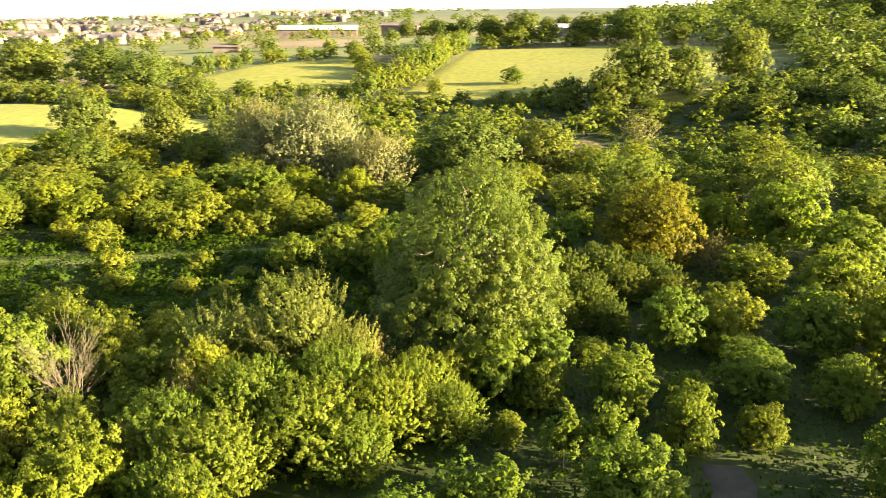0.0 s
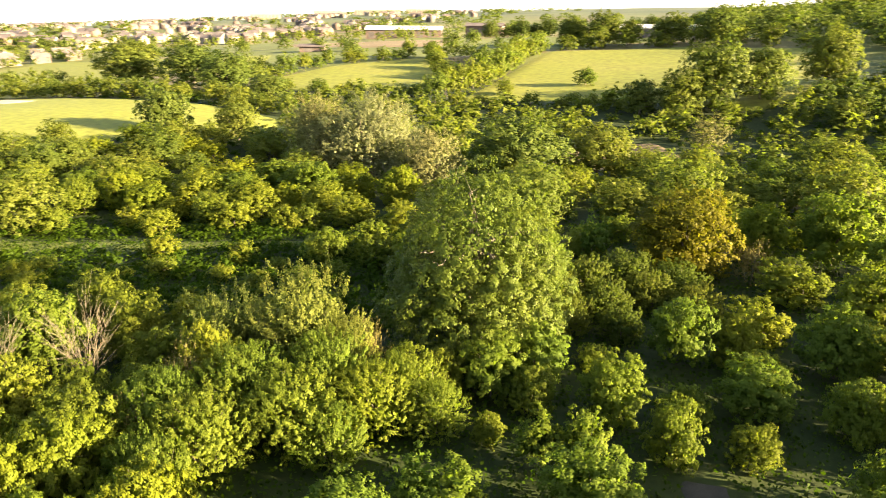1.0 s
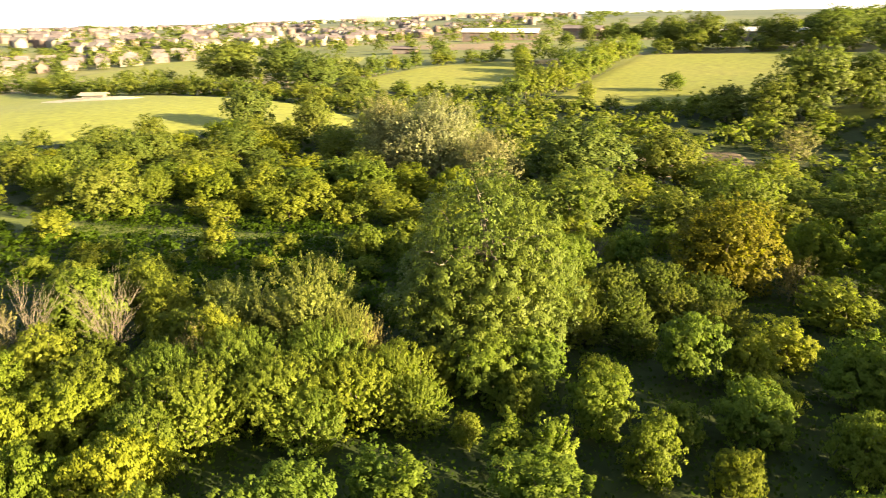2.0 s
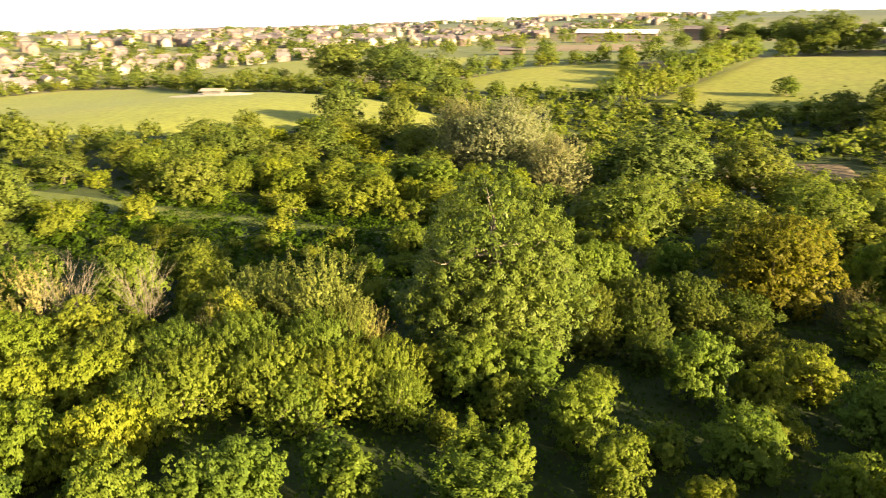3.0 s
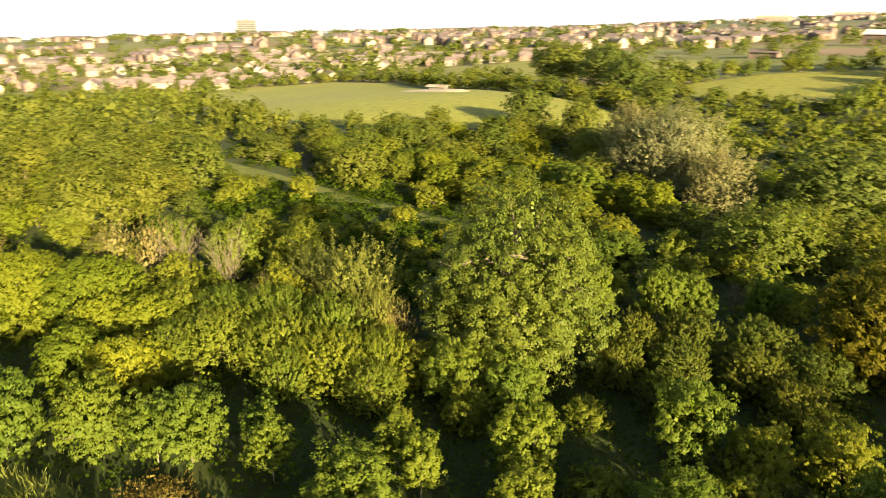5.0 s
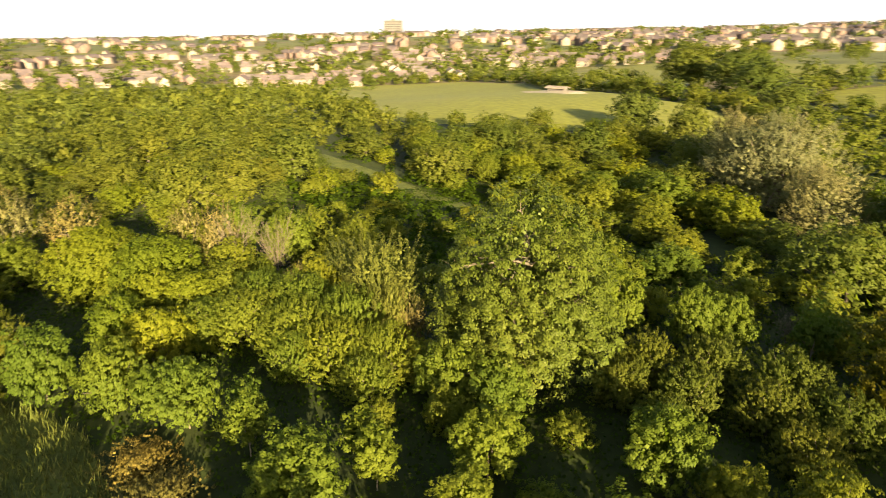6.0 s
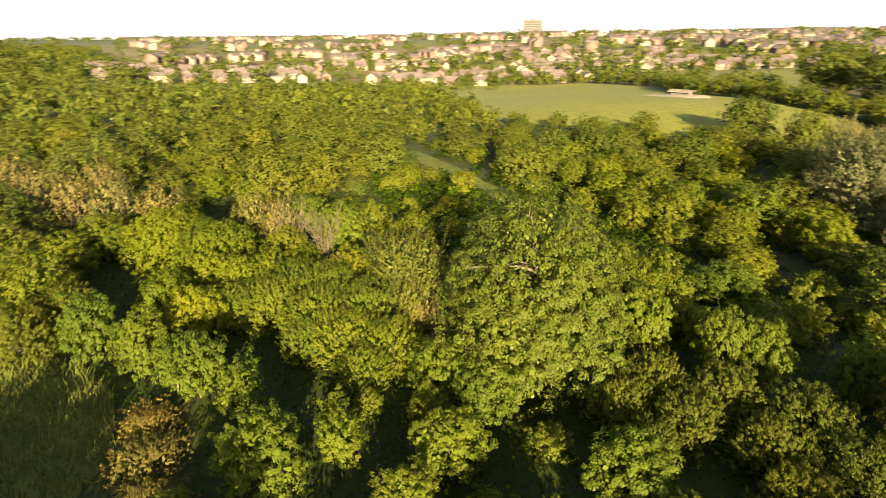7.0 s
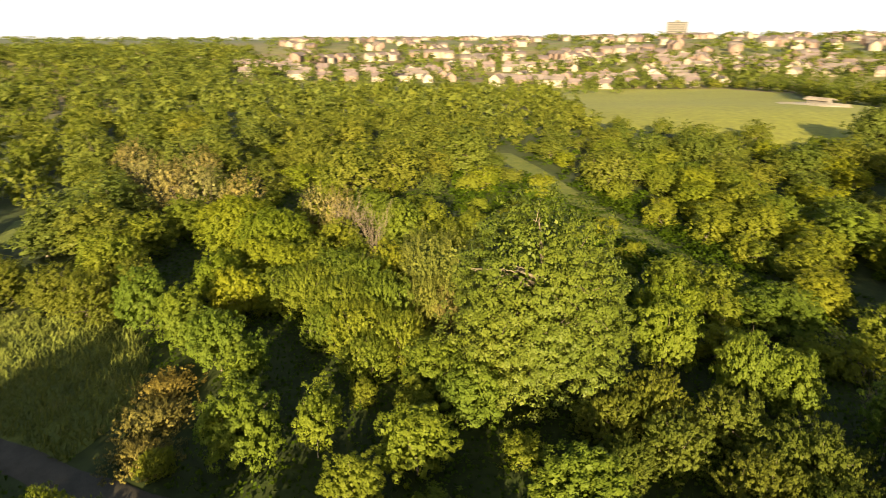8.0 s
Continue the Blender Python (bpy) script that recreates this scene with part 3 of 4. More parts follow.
# ---------- the great oak ----------
rng = np.random.default_rng(5)
OAK_X, OAK_Y = 2.0, 41.8
oak = new("oak_tree")
oak.location = (OAK_X, OAK_Y, float(land(OAK_X, OAK_Y)))
oak_env = Envelope(rng, 5.3, 13.1, 1.2, 0.16, 1.7, 2.6)
boughs = [crown(rng, oak_env, 1050, 58, 0.40, 0.13, 0.7, 0.0, 0.12, 1.9, 0.5, 0.6, 0.10)]
for a, out, r, h in ((20, 3.4, 3.6, 9.2), (88, 3.0, 3.5, 8.6), (150, 3.6, 3.4, 8.4), (208, 3.7, 3.3, 7.4), (262, 3.3, 3.4, 7.0), (318, 3.5, 3.5, 8.0)):
    v, f, nv = crown(rng, Envelope(rng, r, h, 0.3, 0.24, 1.1, 2.2), 270, 54, 0.38, 0.13, 0.7, 0.0, 0.08, 1.9, 0.5, 0.6, 0.12)
    boughs.append((v + np.array([out * math.cos(radians(a)), out * math.sin(radians(a)), 0]), f, nv))
part_mesh("crown", leaf_mesh("oak_crown", join(boughs), OAK_LEAF), oak)
line = [(0, 0, -0.5), (0.1, 0, 1.0), (0.0, 0.1, 2.6), (0.15, -0.1, 4.6), (0, 0, 7.0), (-0.2, 0.1, 9.5)]
part_mesh("trunk", mesh_of("oak_trunk", *limb(line, [0.62, 0.48, 0.42, 0.36, 0.26, 0.12], 10), BARK, True), oak)
ways = unit(rng.normal(0, 1, (42, 3)) * np.array([1, 1, 0.7]) + np.array([0, 0, 0.15]))
for k, tip in enumerate(oak_env.points(ways, oak_env.reach(ways) * rng.uniform(0.86, 0.99, 42))):
    start = np.array(line[2 + k % 3])
    arm = bent(rng, start, tip, 6, 0.28)
    pieces = [limb(arm, [0.20, 0.16, 0.12, 0.085, 0.055, 0.03, 0.012], 6)]
    for s in range(4):
        a = arm[3 + s % 3]
        pieces.append(limb(bent(rng, a, a + unit(tip - start) * 0.5 + rng.normal(0, 0.4, 3), 3, 0.1), [0.05, 0.035, 0.025, 0.01], 5))
    part_mesh("limb", mesh_of("oak_limb", *join(pieces), GREY_BARK if k % 4 == 1 else BARK, True), oak)
tagged(oak, "large solitary green oak tree with a broad dome crown", "tree")

# ---------- bushes and trees round the oak ----------
NEAR = []


def near(name, x, y, h, r, label=""):
    NEAR.append((x, y, r))
    return plant(name, x, y, h, r, label)


# leafy mass on the sunny side in front of the oak
near("sallow_bush", -13.8, 27.8, 4.6, 2.9)
near("sallow_bush", -10.8, 26.2, 4.5, 3.2)
near("sallow_bush", -10.2, 30.0, 5.2, 3.2)
near("sallow_bush", -6.8, 28.8, 4.8, 3.2)
near("sallow_bush", -6.0, 32.2, 5.1, 3.0)
near("sallow_bush", -3.0, 30.2, 4.4, 3.0)
near("sallow_bush", -1.2, 32.8, 4.2, 2.6)
near("sallow_bush", 0.6, 30.6, 3.4, 2.2)
near("sallow_bush", -4.4, 27.6, 3.5, 2.2)
near("sallow_bush", -12.6, 23.9, 3.7, 2.2)
near("brown_bush", -4.4, 36.4, 4.2, 1.5)
near("spiky_tree", -8.6, 36.2, 7.9, 3.4)
near("hawthorn_bush", -13.3, 32.4, 5.2, 2.3)
near("spiky_tree", -13.4, 35.4, 6.4, 2.6)
near("spiky_tree", -5.4, 35.0, 5.4, 1.9)
near("hawthorn_bush", 0.4, 34.4, 3.4, 1.8)
near("maple_tree", 3.6, 35.0, 4.6, 2.3)
near("maple_tree", 6.2, 36.8, 4.4, 2.2)
near("hawthorn_bush", 3.7, 30.3, 1.9, 1.0)
near("hawthorn_bush", 6.0, 33.5, 3.2, 1.6)
# saplings and young trees nearest to the path
near("maple_tree", 10.7, 33.3, 4.4, 2.1)
near("hawthorn_bush", 13.5, 30.0, 3.6, 1.7)
near("maple_tree", 18.8, 34.6, 3.9, 2.3)
near("hawthorn_bush", 23.8, 33.2, 3.7, 1.9)
near("maple_tree", 15.8, 40.6, 5.0, 2.3)
near("hawthorn_bush", 19.4, 41.0, 3.8, 1.9)
near("hawthorn_bush", 22.0, 44.8, 3.2, 2.4)
near("maple_tree", 25.5, 40.0, 5.0, 2.6)
near("maple_tree", 8.6, 23.8, 4.9, 2.4)
near("sapling", 6.4, 28.0, 3.6, 1.3)
near("sapling", 8.7, 27.9, 4.3, 1.2)
near("sapling", 0.9, 23.3, 4.3, 1.2)
near("sapling", 2.8, 22.9, 4.2, 1.4)
near("maple_tree", -1.7, 20.4, 4.8, 2.1)
near("sapling", -2.9, 19.0, 4.6, 1.5)
near("maple_tree", -6.0, 16.8, 4.9, 2.1)
near("elder_bush", -10.5, 20.0, 4.8, 2.6)
near("elder_bush", -13.8, 17.8, 4.6, 2.6)
near("maple_tree", -9.4, 13.0, 5.3, 2.3)
near("hawthorn_bush", -11.2, 22.8, 3.8, 1.9)
near("elder_bush", -16.4, 23.4, 4.4, 2.8)
near("olive_bush", -10.6, 8.4, 4.4, 2.4)
near("olive_bush", -13.5, 4.6, 4.2, 2.8)
near("olive_bush", -14.5, 10.2, 4.4, 2.6)
near("olive_bush", -15.0, -0.5, 4.0, 2.8)
near("bramble_thicket", 0.8, 17.4, 0.9, 2.8)
near("bramble_thicket", 4.4, 18.0, 1.1, 3.2)
near("bramble_thicket", 8.0, 18.2, 1.0, 2.7)
near("hawthorn_bush", 9.2, 19.4, 1.5, 1.2)
near("brown_bush", -15.2, 27.4, 3.2, 1.9)
# yellow dome and pale bushes west of the oak
near("elder_dome", -26.8, 17.2, 6.3, 4.8)
near("elder_dome", -22.2, 21.4, 6.0, 4.4)
near("elder_bush", -18.6, 20.6, 4.8, 3.0)
near("hawthorn_bush", -17.0, 25.8, 4.4, 2.4)
near("hawthorn_bush", -22.6, 27.6, 4.6, 2.6)
near("maple_tree", -25.0, 33.4, 6.2, 2.8, "pale-green young tree with visible grey stems")
near("hawthorn_bush", -26.2, 41.0, 4.4, 2.6)
near("hawthorn_bush", -22.0, 38.6, 4.4, 2.2)
near("hawthorn_bush", -29.4, 37.2, 4.8, 2.6)
near("brown_bush", -14.0, 30.6, 4.6, 1.6)
near("brown_bush", -26.8, 27.4, 7.0, 2.2)
near("brown_bush", -29.6, 25.0, 6.6, 2.2)
near("brown_bush", -38.4, 15.3, 6.6, 3.0)
near("brown_bush", -40.4, 10.4, 7.6, 3.2)
near("brown_bush", -43.0, 6.0, 7.0, 2.8)
near("brown_bush", -48.4, 1.0, 7.4, 3.0)
near("brown_bush", -55.5, 6.9, 6.4, 2.8)
near("brown_bush", -61.0, -5.4, 6.6, 3.0)
near("brown_bush", -52.0, 3.0, 5.6, 2.4)
near("hawthorn_bush", -19.6, 29.4, 3.6, 2.0)
near("hawthorn_bush", -23.4, 27.6, 3.6, 1.8)
near("hawthorn_bush", -17.5, 8.0, 5.6, 3.0)
near("hawthorn_bush", -30.6, 24.8, 4.8, 3.0)
near("hawthorn_bush", -32.0, 10.5, 4.8, 3.0)
near("maple_tree", -33.5, 30.5, 5.2, 2.8)
near("hawthorn_bush", -27.0, 8.0, 4.6, 2.8)
near("hawthorn_bush", -22.0, 5.0, 4.4, 2.6)
for x, y, h, r in ((-17.6, 34.0, 3.8, 2.2), (-16.6, 37.8, 3.4, 2.2), (-20.8, 36.4, 4.6, 2.2), (-17.2, 30.6, 3.0, 1.7), (-19.0, 40.6, 3.2, 2.0), (-13.8, 39.4, 3.0, 2.0)):
    near("hawthorn_bush", x, y, h, r)
# behind and beside the oak
near("elder_bush", -3.6, 53.2, 5.6, 2.8)
near("maple_tree", 1.0, 51.0, 5.6, 2.4)
near("maple_tree", 5.8, 54.2, 5.4, 2.0)
near("sapling", 11.7, 59.2, 5.6, 1.6)
near("maple_tree", 7.2, 56.4, 4.8, 2.0)
near("olive_bush", 8.6, 44.4, 3.2, 2.2)
near("olive_bush", 7.8, 47.4, 3.9, 2.3)
near("olive_bush", 10.2, 50.8, 4.0, 2.6)
near("olive_bush", 11.6, 47.2, 3.4, 2.4)
near("olive_bush", 14.0, 53.4, 3.9, 3.0)
near("olive_bush", 15.2, 49.8, 3.3, 2.6)
near("olive_bush", 18.2, 52.4, 3.2, 2.7)
near("olive_bush", 18.8, 48.0, 3.0, 2.4)
near("olive_bush", 12.4, 43.9, 2.6, 2.0)
near("russet_tree", 19.6, 58.8, 7.8, 5.2)
near("elder_bush", 27.2, 62.4, 5.9, 3.0)
near("maple_tree", 33.6, 60.8, 8.0, 3.8)
near("maple_tree", 36.5, 55.0, 6.4, 3.2)
near("hawthorn_bush", 27.0, 52.5, 3.6, 3.0)
near("hawthorn_bush", 31.0, 47.0, 5.8, 3.2)
near("brown_bush", 25.2, 56.8, 3.8, 2.0)
near("hawthorn_bush", 30.5, 38.0, 6.6, 3.2)
near("hawthorn_bush", 29.0, 30.5, 6.4, 3.0)
# sunny row of young trees beyond the grass track
near("elder_bush", -43, 75, 4.8, 3.5)
near("hawthorn_bush", -37, 78, 5.5, 3.8)
near("hawthorn_bush", -29, 75.8, 5.1, 3.5)
near("maple_tree", -24, 83.4, 5.8, 4.2)
near("sallow_bush", -52, 74, 4.8, 2.8)
near("elder_bush", -47.6, 77, 5.5, 3.5)
near("hawthorn_bush", -33, 72.4, 4.1, 2.9)
near("hawthorn_bush", -20, 77, 4.4, 3.2)
near("maple_tree", -60, 73, 5.5, 3.8)
near("sallow_bush", -67, 71, 6.0, 4.1)
near("elder_bush", -11.6, 81.8, 5.3, 3.1)
near("hawthorn_bush", -15.4, 72.6, 3.9, 3.1)
near("hawthorn_bush", -8.6, 69.4, 3.9, 3.1)
near("maple_tree", -4.4, 63.0, 4.4, 3.2)
for k, (x, y, h, r) in enumerate(((-40.0, 81.6, 4.6, 3.2), (-33.2, 80.4, 5.0, 3.2), (-26.0, 78.8, 3.8, 2.6), (-46.8, 82.6, 4.8, 3.4), (-55.0, 79.0, 4.6, 3.2), (-17.6, 83.6, 4.4, 3.0), (-62.5, 78.6, 5.0, 3.2), (-30.0, 86.0, 5.2, 3.4), (-38.6, 73.0, 3.0, 2.4))):
    near(("hawthorn_bush", "maple_tree", "elder_bush")[k % 3], x, y, h, r)
# tall thorn trees by the footpath that shade the grass
near("hawthorn_bush", 21.4, 4.8, 8.4, 3.8)
near("hawthorn_bush", 21.8, 10.0, 8.2, 3.4)
near("hawthorn_bush", 25.0, 5.6, 9.0, 4.2)
near("hawthorn_bush", 13.4, 15.6, 2.6, 1.6)
near("hawthorn_bush", 17.6, 30.2, 2.4, 1.5)
near("hawthorn_bush", 20.6, 19.6, 7.0, 3.2)
near("hawthorn_bush", 22.4, 25.4, 4.8, 2.4)

# grey dead shrubs
def dead_shrub(x, y, h, seed):
    rng = np.random.default_rng(seed)
    root = new("dead_shrub")
    root.location = (x, y, float(land(x, y)))
    stem_top = np.array((0.1, 0, h * 0.35))
    part_mesh("trunk", mesh_of("dead_trunk", *limb(bent(rng, (0, 0, -0.3), stem_top, 3, 0.05), [0.07, 0.055, 0.045, 0.04], 7), GREY_BARK, True), root)
    for k in range(9):
        a = k * 2.4
        tip = np.array((math.cos(a) * h * 0.25, math.sin(a) * h * 0.25, h * rng.uniform(0.75, 1.0)))
        arm = bent(rng, stem_top * rng.uniform(0.6, 1.0), tip, 4, 0.12)
        pieces = [limb(arm, [0.026, 0.020, 0.014, 0.010, 0.005], 5)]
        for s in range(22):
            b = arm[1 + s % 4]
            pieces.append(limb(bent(rng, b, b + (tip - stem_top) * rng.uniform(0.25, 0.5) + rng.normal(0, 0.42, 3), 3, 0.06), [0.009, 0.007, 0.006, 0.004], 4))
        part_mesh("branch", mesh_of("dead_branch", *join(pieces), GREY_BARK, True), root)
    NEAR.append((x, y, 1.2))
    return tagged(root, "bare pale grey dead shrub among green bushes", "shrub", "dead shrubs")


for x, y, h, s in ((-20.4, 31.0, 5.7, 1), (-24.6, 28.6, 5.8, 3), (3.3, 56.6, 2.6, 5), (8.6, 61.0, 2.4, 6), (-31.5, 24.4, 4.0, 7)):
    dead_shrub(x, y, h, s)

# ---------- middle distance: willows, hedgerow oaks, scrub ----------
near("willow_tree", -19.5, 99.0, 12.0, 9.5)
near("willow_tree", -29.0, 103.0, 11.0, 7.0)
near("willow_tree", -9.0, 93.5, 8.0, 5.5)
near("field_tree", 3.5, 98.0, 10.5, 9.0)
near("field_tree", 16.0, 104.0, 8.5, 6.5)
near("field_tree", -64.0, 117.0, 8.5, 5.6)
near("field_tree", -49.0, 116.0, 8.5, 4.4)
for x, y, h, r in ((46, 158, 15, 9), (57, 160, 12, 7), (38, 153, 10, 6), (74, 168, 14, 7), (66, 137, 6, 4.5), (84, 134, 8, 6), (98, 142, 9, 6), (30, 156, 8, 5),
                   (21, 300, 12, 8), (34, 293, 14, 9), (45, 294, 10, 6), (60, 286, 12, 9), (75, 276, 14, 9), (-96, 190, 13, 10), (-80, 178, 11, 8), (-122, 200, 14, 12), (-62, 164, 7, 6)):
    near("field_tree", x, y, h, r)
near("scrub_tree", 20, 191, 5.5, 3.6, "round dark bush alone on a sunny meadow")
near("scrub_tree", -2, 180, 4.5, 3.0)
near("brown_bush", 38, 126, 7.0, 4.6, "pinkish brown rounded thorn bush")


def hedge(points, gap, h, r, name="hedge_bush", seed=1):
    """A hedgerow: separate bushes along a line."""
    rng = np.random.default_rng(seed)
    for (x0, y0), (x1, y1) in zip(points, points[1:]):
        k = max(1, int(math.hypot(x1 - x0, y1 - y0) / gap))
        for m in range(k):
            q = (m + rng.uniform(0.2, 0.8)) / k
            x, y = x0 + (x1 - x0) * q + rng.normal(0, 1.2), y0 + (y1 - y0) * q + rng.normal(0, 1.2)
            near(name, x, y, h * rng.uniform(0.7, 1.25), r * rng.uniform(0.8, 1.2))


hedge([(-138, 176), (-109, 165), (-77, 159), (-48, 144)], 4.2, 5.0, 3.2, seed=2)
hedge([(-17, 168), (-12, 192), (-2, 230), (7, 282)], 5.5, 8.5, 4.6, seed=3)
hedge([(-70, 181), (-40, 181), (-20, 175)], 5.0, 3.6, 2.8, seed=4)
hedge([(-80, 200), (-72, 238), (-38, 266), (-26, 230), (-20, 200)], 6.5, 6.5, 3.8, seed=5)
hedge([(12, 282), (62, 277), (112, 245)], 8.0, 7.0, 4.2, seed=6)
hedge([(-325, 128), (-280, 210), (-224, 210), (-170, 181), (-140, 176)], 7.0, 6.0, 4.0, seed=7)
hedge([(-30, 436), (10, 440), (70, 428), (120, 395)], 10.0, 9.5, 6.0, "field_tree", seed=9)
hedge([(-14, 168), (8, 166), (25, 166), (52, 146)], 5.0, 3.6, 2.8, seed=8)


def free(x, y, gap):
    """Whether a plant may stand here: off the meadows, the path and the plants placed by hand."""
    for p in OPEN:
        if inside(p, x, y) or edge_distance(p, x, y) < gap + 0.9 * (p is GRASS_TRACK):
            return False
    if edge_distance(PATH_LINE, x, y, False) < gap + 0.6 or math.hypot(x - OAK_X, y - OAK_Y) < 6.0:
        return False
    near_xy = np.array(NEAR)
    return bool((np.hypot(near_xy[:, 0] - x, near_xy[:, 1] - y) > near_xy[:, 2] * 0.75 + gap).all())


rng = np.random.default_rng(21)
fill = 0
for x in np.arange(-50, 48, 4.4):
    for y in np.arange(4, 72, 4.4):
        px, py = x + rng.uniform(-1.7, 1.7), y + rng.uniform(-1.7, 1.7)
        shade = -45 < px < -8 and 42 < py < 56
        if free(px, py, 1.3) and fill < 430 and rng.random() < (0.95 if shade else 0.7 if py > 55 else 0.9 if px > 9 else 0.12 if px > -16 else 0.35) and not (-6 < px < 14 and 5 < py < 21):
            fill += 1
            s = rng.uniform(0.45, 0.85) * (0.72 if shade else 1.1 if py > 55 else 0.75 if px > 9 else 1.0)
            plant("thicket_bush", px, py, 4.2 * s, 2.6 * s + 0.5)
mid, scrub, thick, woods = [], [], [], []
for x in np.arange(-120, 110, 6.2):
    for y in np.arange(-40, 175, 6.2):
        px, py = x + rng.uniform(-2.4, 2.4), y + rng.uniform(-2.4, 2.4)
        if (-50 < px < 48 and 4 < py < 72) or not free(px, py, 1.8):
            continue
        d = math.hypot(px, py - 40)
        h = (2.5 + 5.6 * rng.random() ** 1.5) * (0.8 if py > 84 else 1.0) * (0.75 if -92 < px < -12 and 55 < py < 62 else 1.0)
        if -88 < px < 62 and -12 < py < 112 and len(mid) < 290:
            mid.append((px, py, h, h * rng.uniform(0.44, 0.62) + (1.1 if py > 84 else 0.7)))
        elif px < -60 or d < 70:
            thick.append((px, py, h, h * rng.uniform(0.42, 0.58)))
        else:
            scrub.append((px, py, h, h * rng.uniform(0.46, 0.62) + (0.9 if py > 84 else 0)))
low = []
for x in np.arange(-122, 105, 3.9):
    for y in np.arange(58, 172, 3.9):
        px, py = x + rng.uniform(-1.6, 1.6), y + rng.uniform(-1.6, 1.6)
        if not any(inside(p, px, py) for p in OPEN) and (py > 70 or px < -48 or px > 46 or px < -8):
            h = rng.uniform(0.6, 1.5)
            low.append((px, py, h, h * rng.uniform(0.9, 1.3)))
for x in np.arange(-62, -5, 2.1):
    for y in np.arange(43, 70, 2.1):
        px, py = x + rng.uniform(-0.9, 0.9), y + rng.uniform(-0.9, 0.9)
        if math.hypot(px - OAK_X, py - OAK_Y) > 7 and edge_distance(GRASS_TRACK, px, py) > 0.8 and not inside(GRASS_TRACK, px, py):
            h = rng.uniform(0.9, 1.9)
            low.append((px, py, h, h * rng.uniform(0.8, 1.15)))
stuff_plants("low_scrub", "low green scrub and brambles between larger bushes, leaves coloured dark for shade", ["low_scrub"], low, SHADED_UNDER_LEAF)
for k, (x, y, h, r) in enumerate(mid):
    plant("dark_thorn" if y < 16 and k % 4 else "thorn_tree" if h > 5.2 else ("scrub_tree", "elder_shrub", "scrub_tree", "thorn_shrub", "elder_shrub", "scrub_tree", "scrub_tree")[(k * 5 + k // 7) % 7], x, y, h, r)
for x in np.arange(-420, -118, 9.0):
    for y in np.arange(-190, 190, 9.0):
        px, py = x + rng.uniform(-3, 3), y + rng.uniform(-3, 3)
        if px < -285 + 0.25 * py - 150 * (py < -45) or not free(px, py, 2.5):
            continue
        h = 3.4 + 6.6 * rng.random() ** 1.6
        scrub.append((px, py, h, h * rng.uniform(0.48, 0.64)))
for x in np.arange(-420, 520, 15):
    for y in np.arange(170, 620, 15):
        px, py = x + rng.uniform(-6, 6), y + rng.uniform(-6, 6)
        hill = px > 70 + 0.1 * (py - 170)
        if not free(px, py, 5) or math.degrees(math.atan2(px, py)) > 48:
            continue
        if hill or rng.random() < 0.33:
            h = rng.uniform(8, 13) if hill else rng.uniform(5, 9)
            woods.append((px, py, h, h * rng.uniform(0.55, 0.75)))
slope = []
for x in np.arange(60, 200, 7.5):
    for y in np.arange(60, 172, 7.5):
        px, py = x + rng.uniform(-4, 4), y + rng.uniform(-4, 4)
        if free(px, py, 4) and px > 55 + 0.2 * (172 - py) and py > px * 0.9:
            slope.append((px, py, rng.uniform(3.8, 7.2), rng.uniform(3.0, 4.6)))
for x in np.arange(-760, -380, 16):
    for y in np.arange(-460, -40, 16):
        px, py = x + rng.uniform(-6, 6), y + rng.uniform(-6, 6)
        if py < -70 + 0.12 * (px + 420):
            woods.append((px, py, rng.uniform(8, 12), rng.uniform(6, 9)))
stuff_plants("slope_trees", "dark green broadleaf trees on the slope above the meadow", ["hill_tree"], slope, FIELD_LEAF)
stuff_plants("dense_scrub", "thick green scrub of thorn bushes and young trees", ["hedge_bush"], thick, WOOD_LEAF)
hill = [p for k, p in enumerate(scrub) if p[0] < -95 and p[1] < 60 - 0.1 * p[0] and k % 5 < (4 if p[1] < 20 else 2)]
scrub = [p for p in scrub if p not in set(hill)]
stuff_plants("hillside_scrub", "darker green thorn scrub and young oaks on the hillside", ["far_scrub"], hill, FIELD_LEAF)
stuff_plants("woodland_scrub", "dense sea of green scrub and small trees", ["far_scrub"], scrub, WOOD_LEAF)
edge = [p for p in woods if math.hypot(p[0], p[1]) < 400]
woods = [p for p in woods if math.hypot(p[0], p[1]) >= 400]
stuff_plants("wood_edge", "dark green broadleaf trees along the hill above the meadows", ["wood_tree"], edge, FIELD_LEAF)
stuff_plants("woodland", "dark green woodland on the hill and between fields", ["far_tree"], woods, FIELD_LEAF)

# low brambles and weeds between the bushes, coloured dark to deepen the shaded gaps
k = 90000
bx, by = rng.uniform(-52, 46, k), rng.uniform(2, 74, k)
tall = np.array([noise.noise(Vector((x * 0.35, y * 0.35, 0))) for x, y in zip(bx, by)])
ok = (edge_distance(PATH_LINE, bx, by, False) > 1.2) & ~inside(WEST_GLADE, bx, by) & ~((bx > -2) & (bx < 10.5) & (by > 14.5) & (by < 20.5)) & ~inside(GRASS_BANK, bx, by)
bx, by, tall = bx[ok], by[ok], tall[ok]
bz = land(bx, by) + np.clip(0.5 + tall * 0.9, 0.08, 1.3) * rng.uniform(0.5, 1.0, len(bx))
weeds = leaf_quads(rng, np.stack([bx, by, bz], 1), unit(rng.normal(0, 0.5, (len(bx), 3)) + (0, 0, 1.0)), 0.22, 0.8)
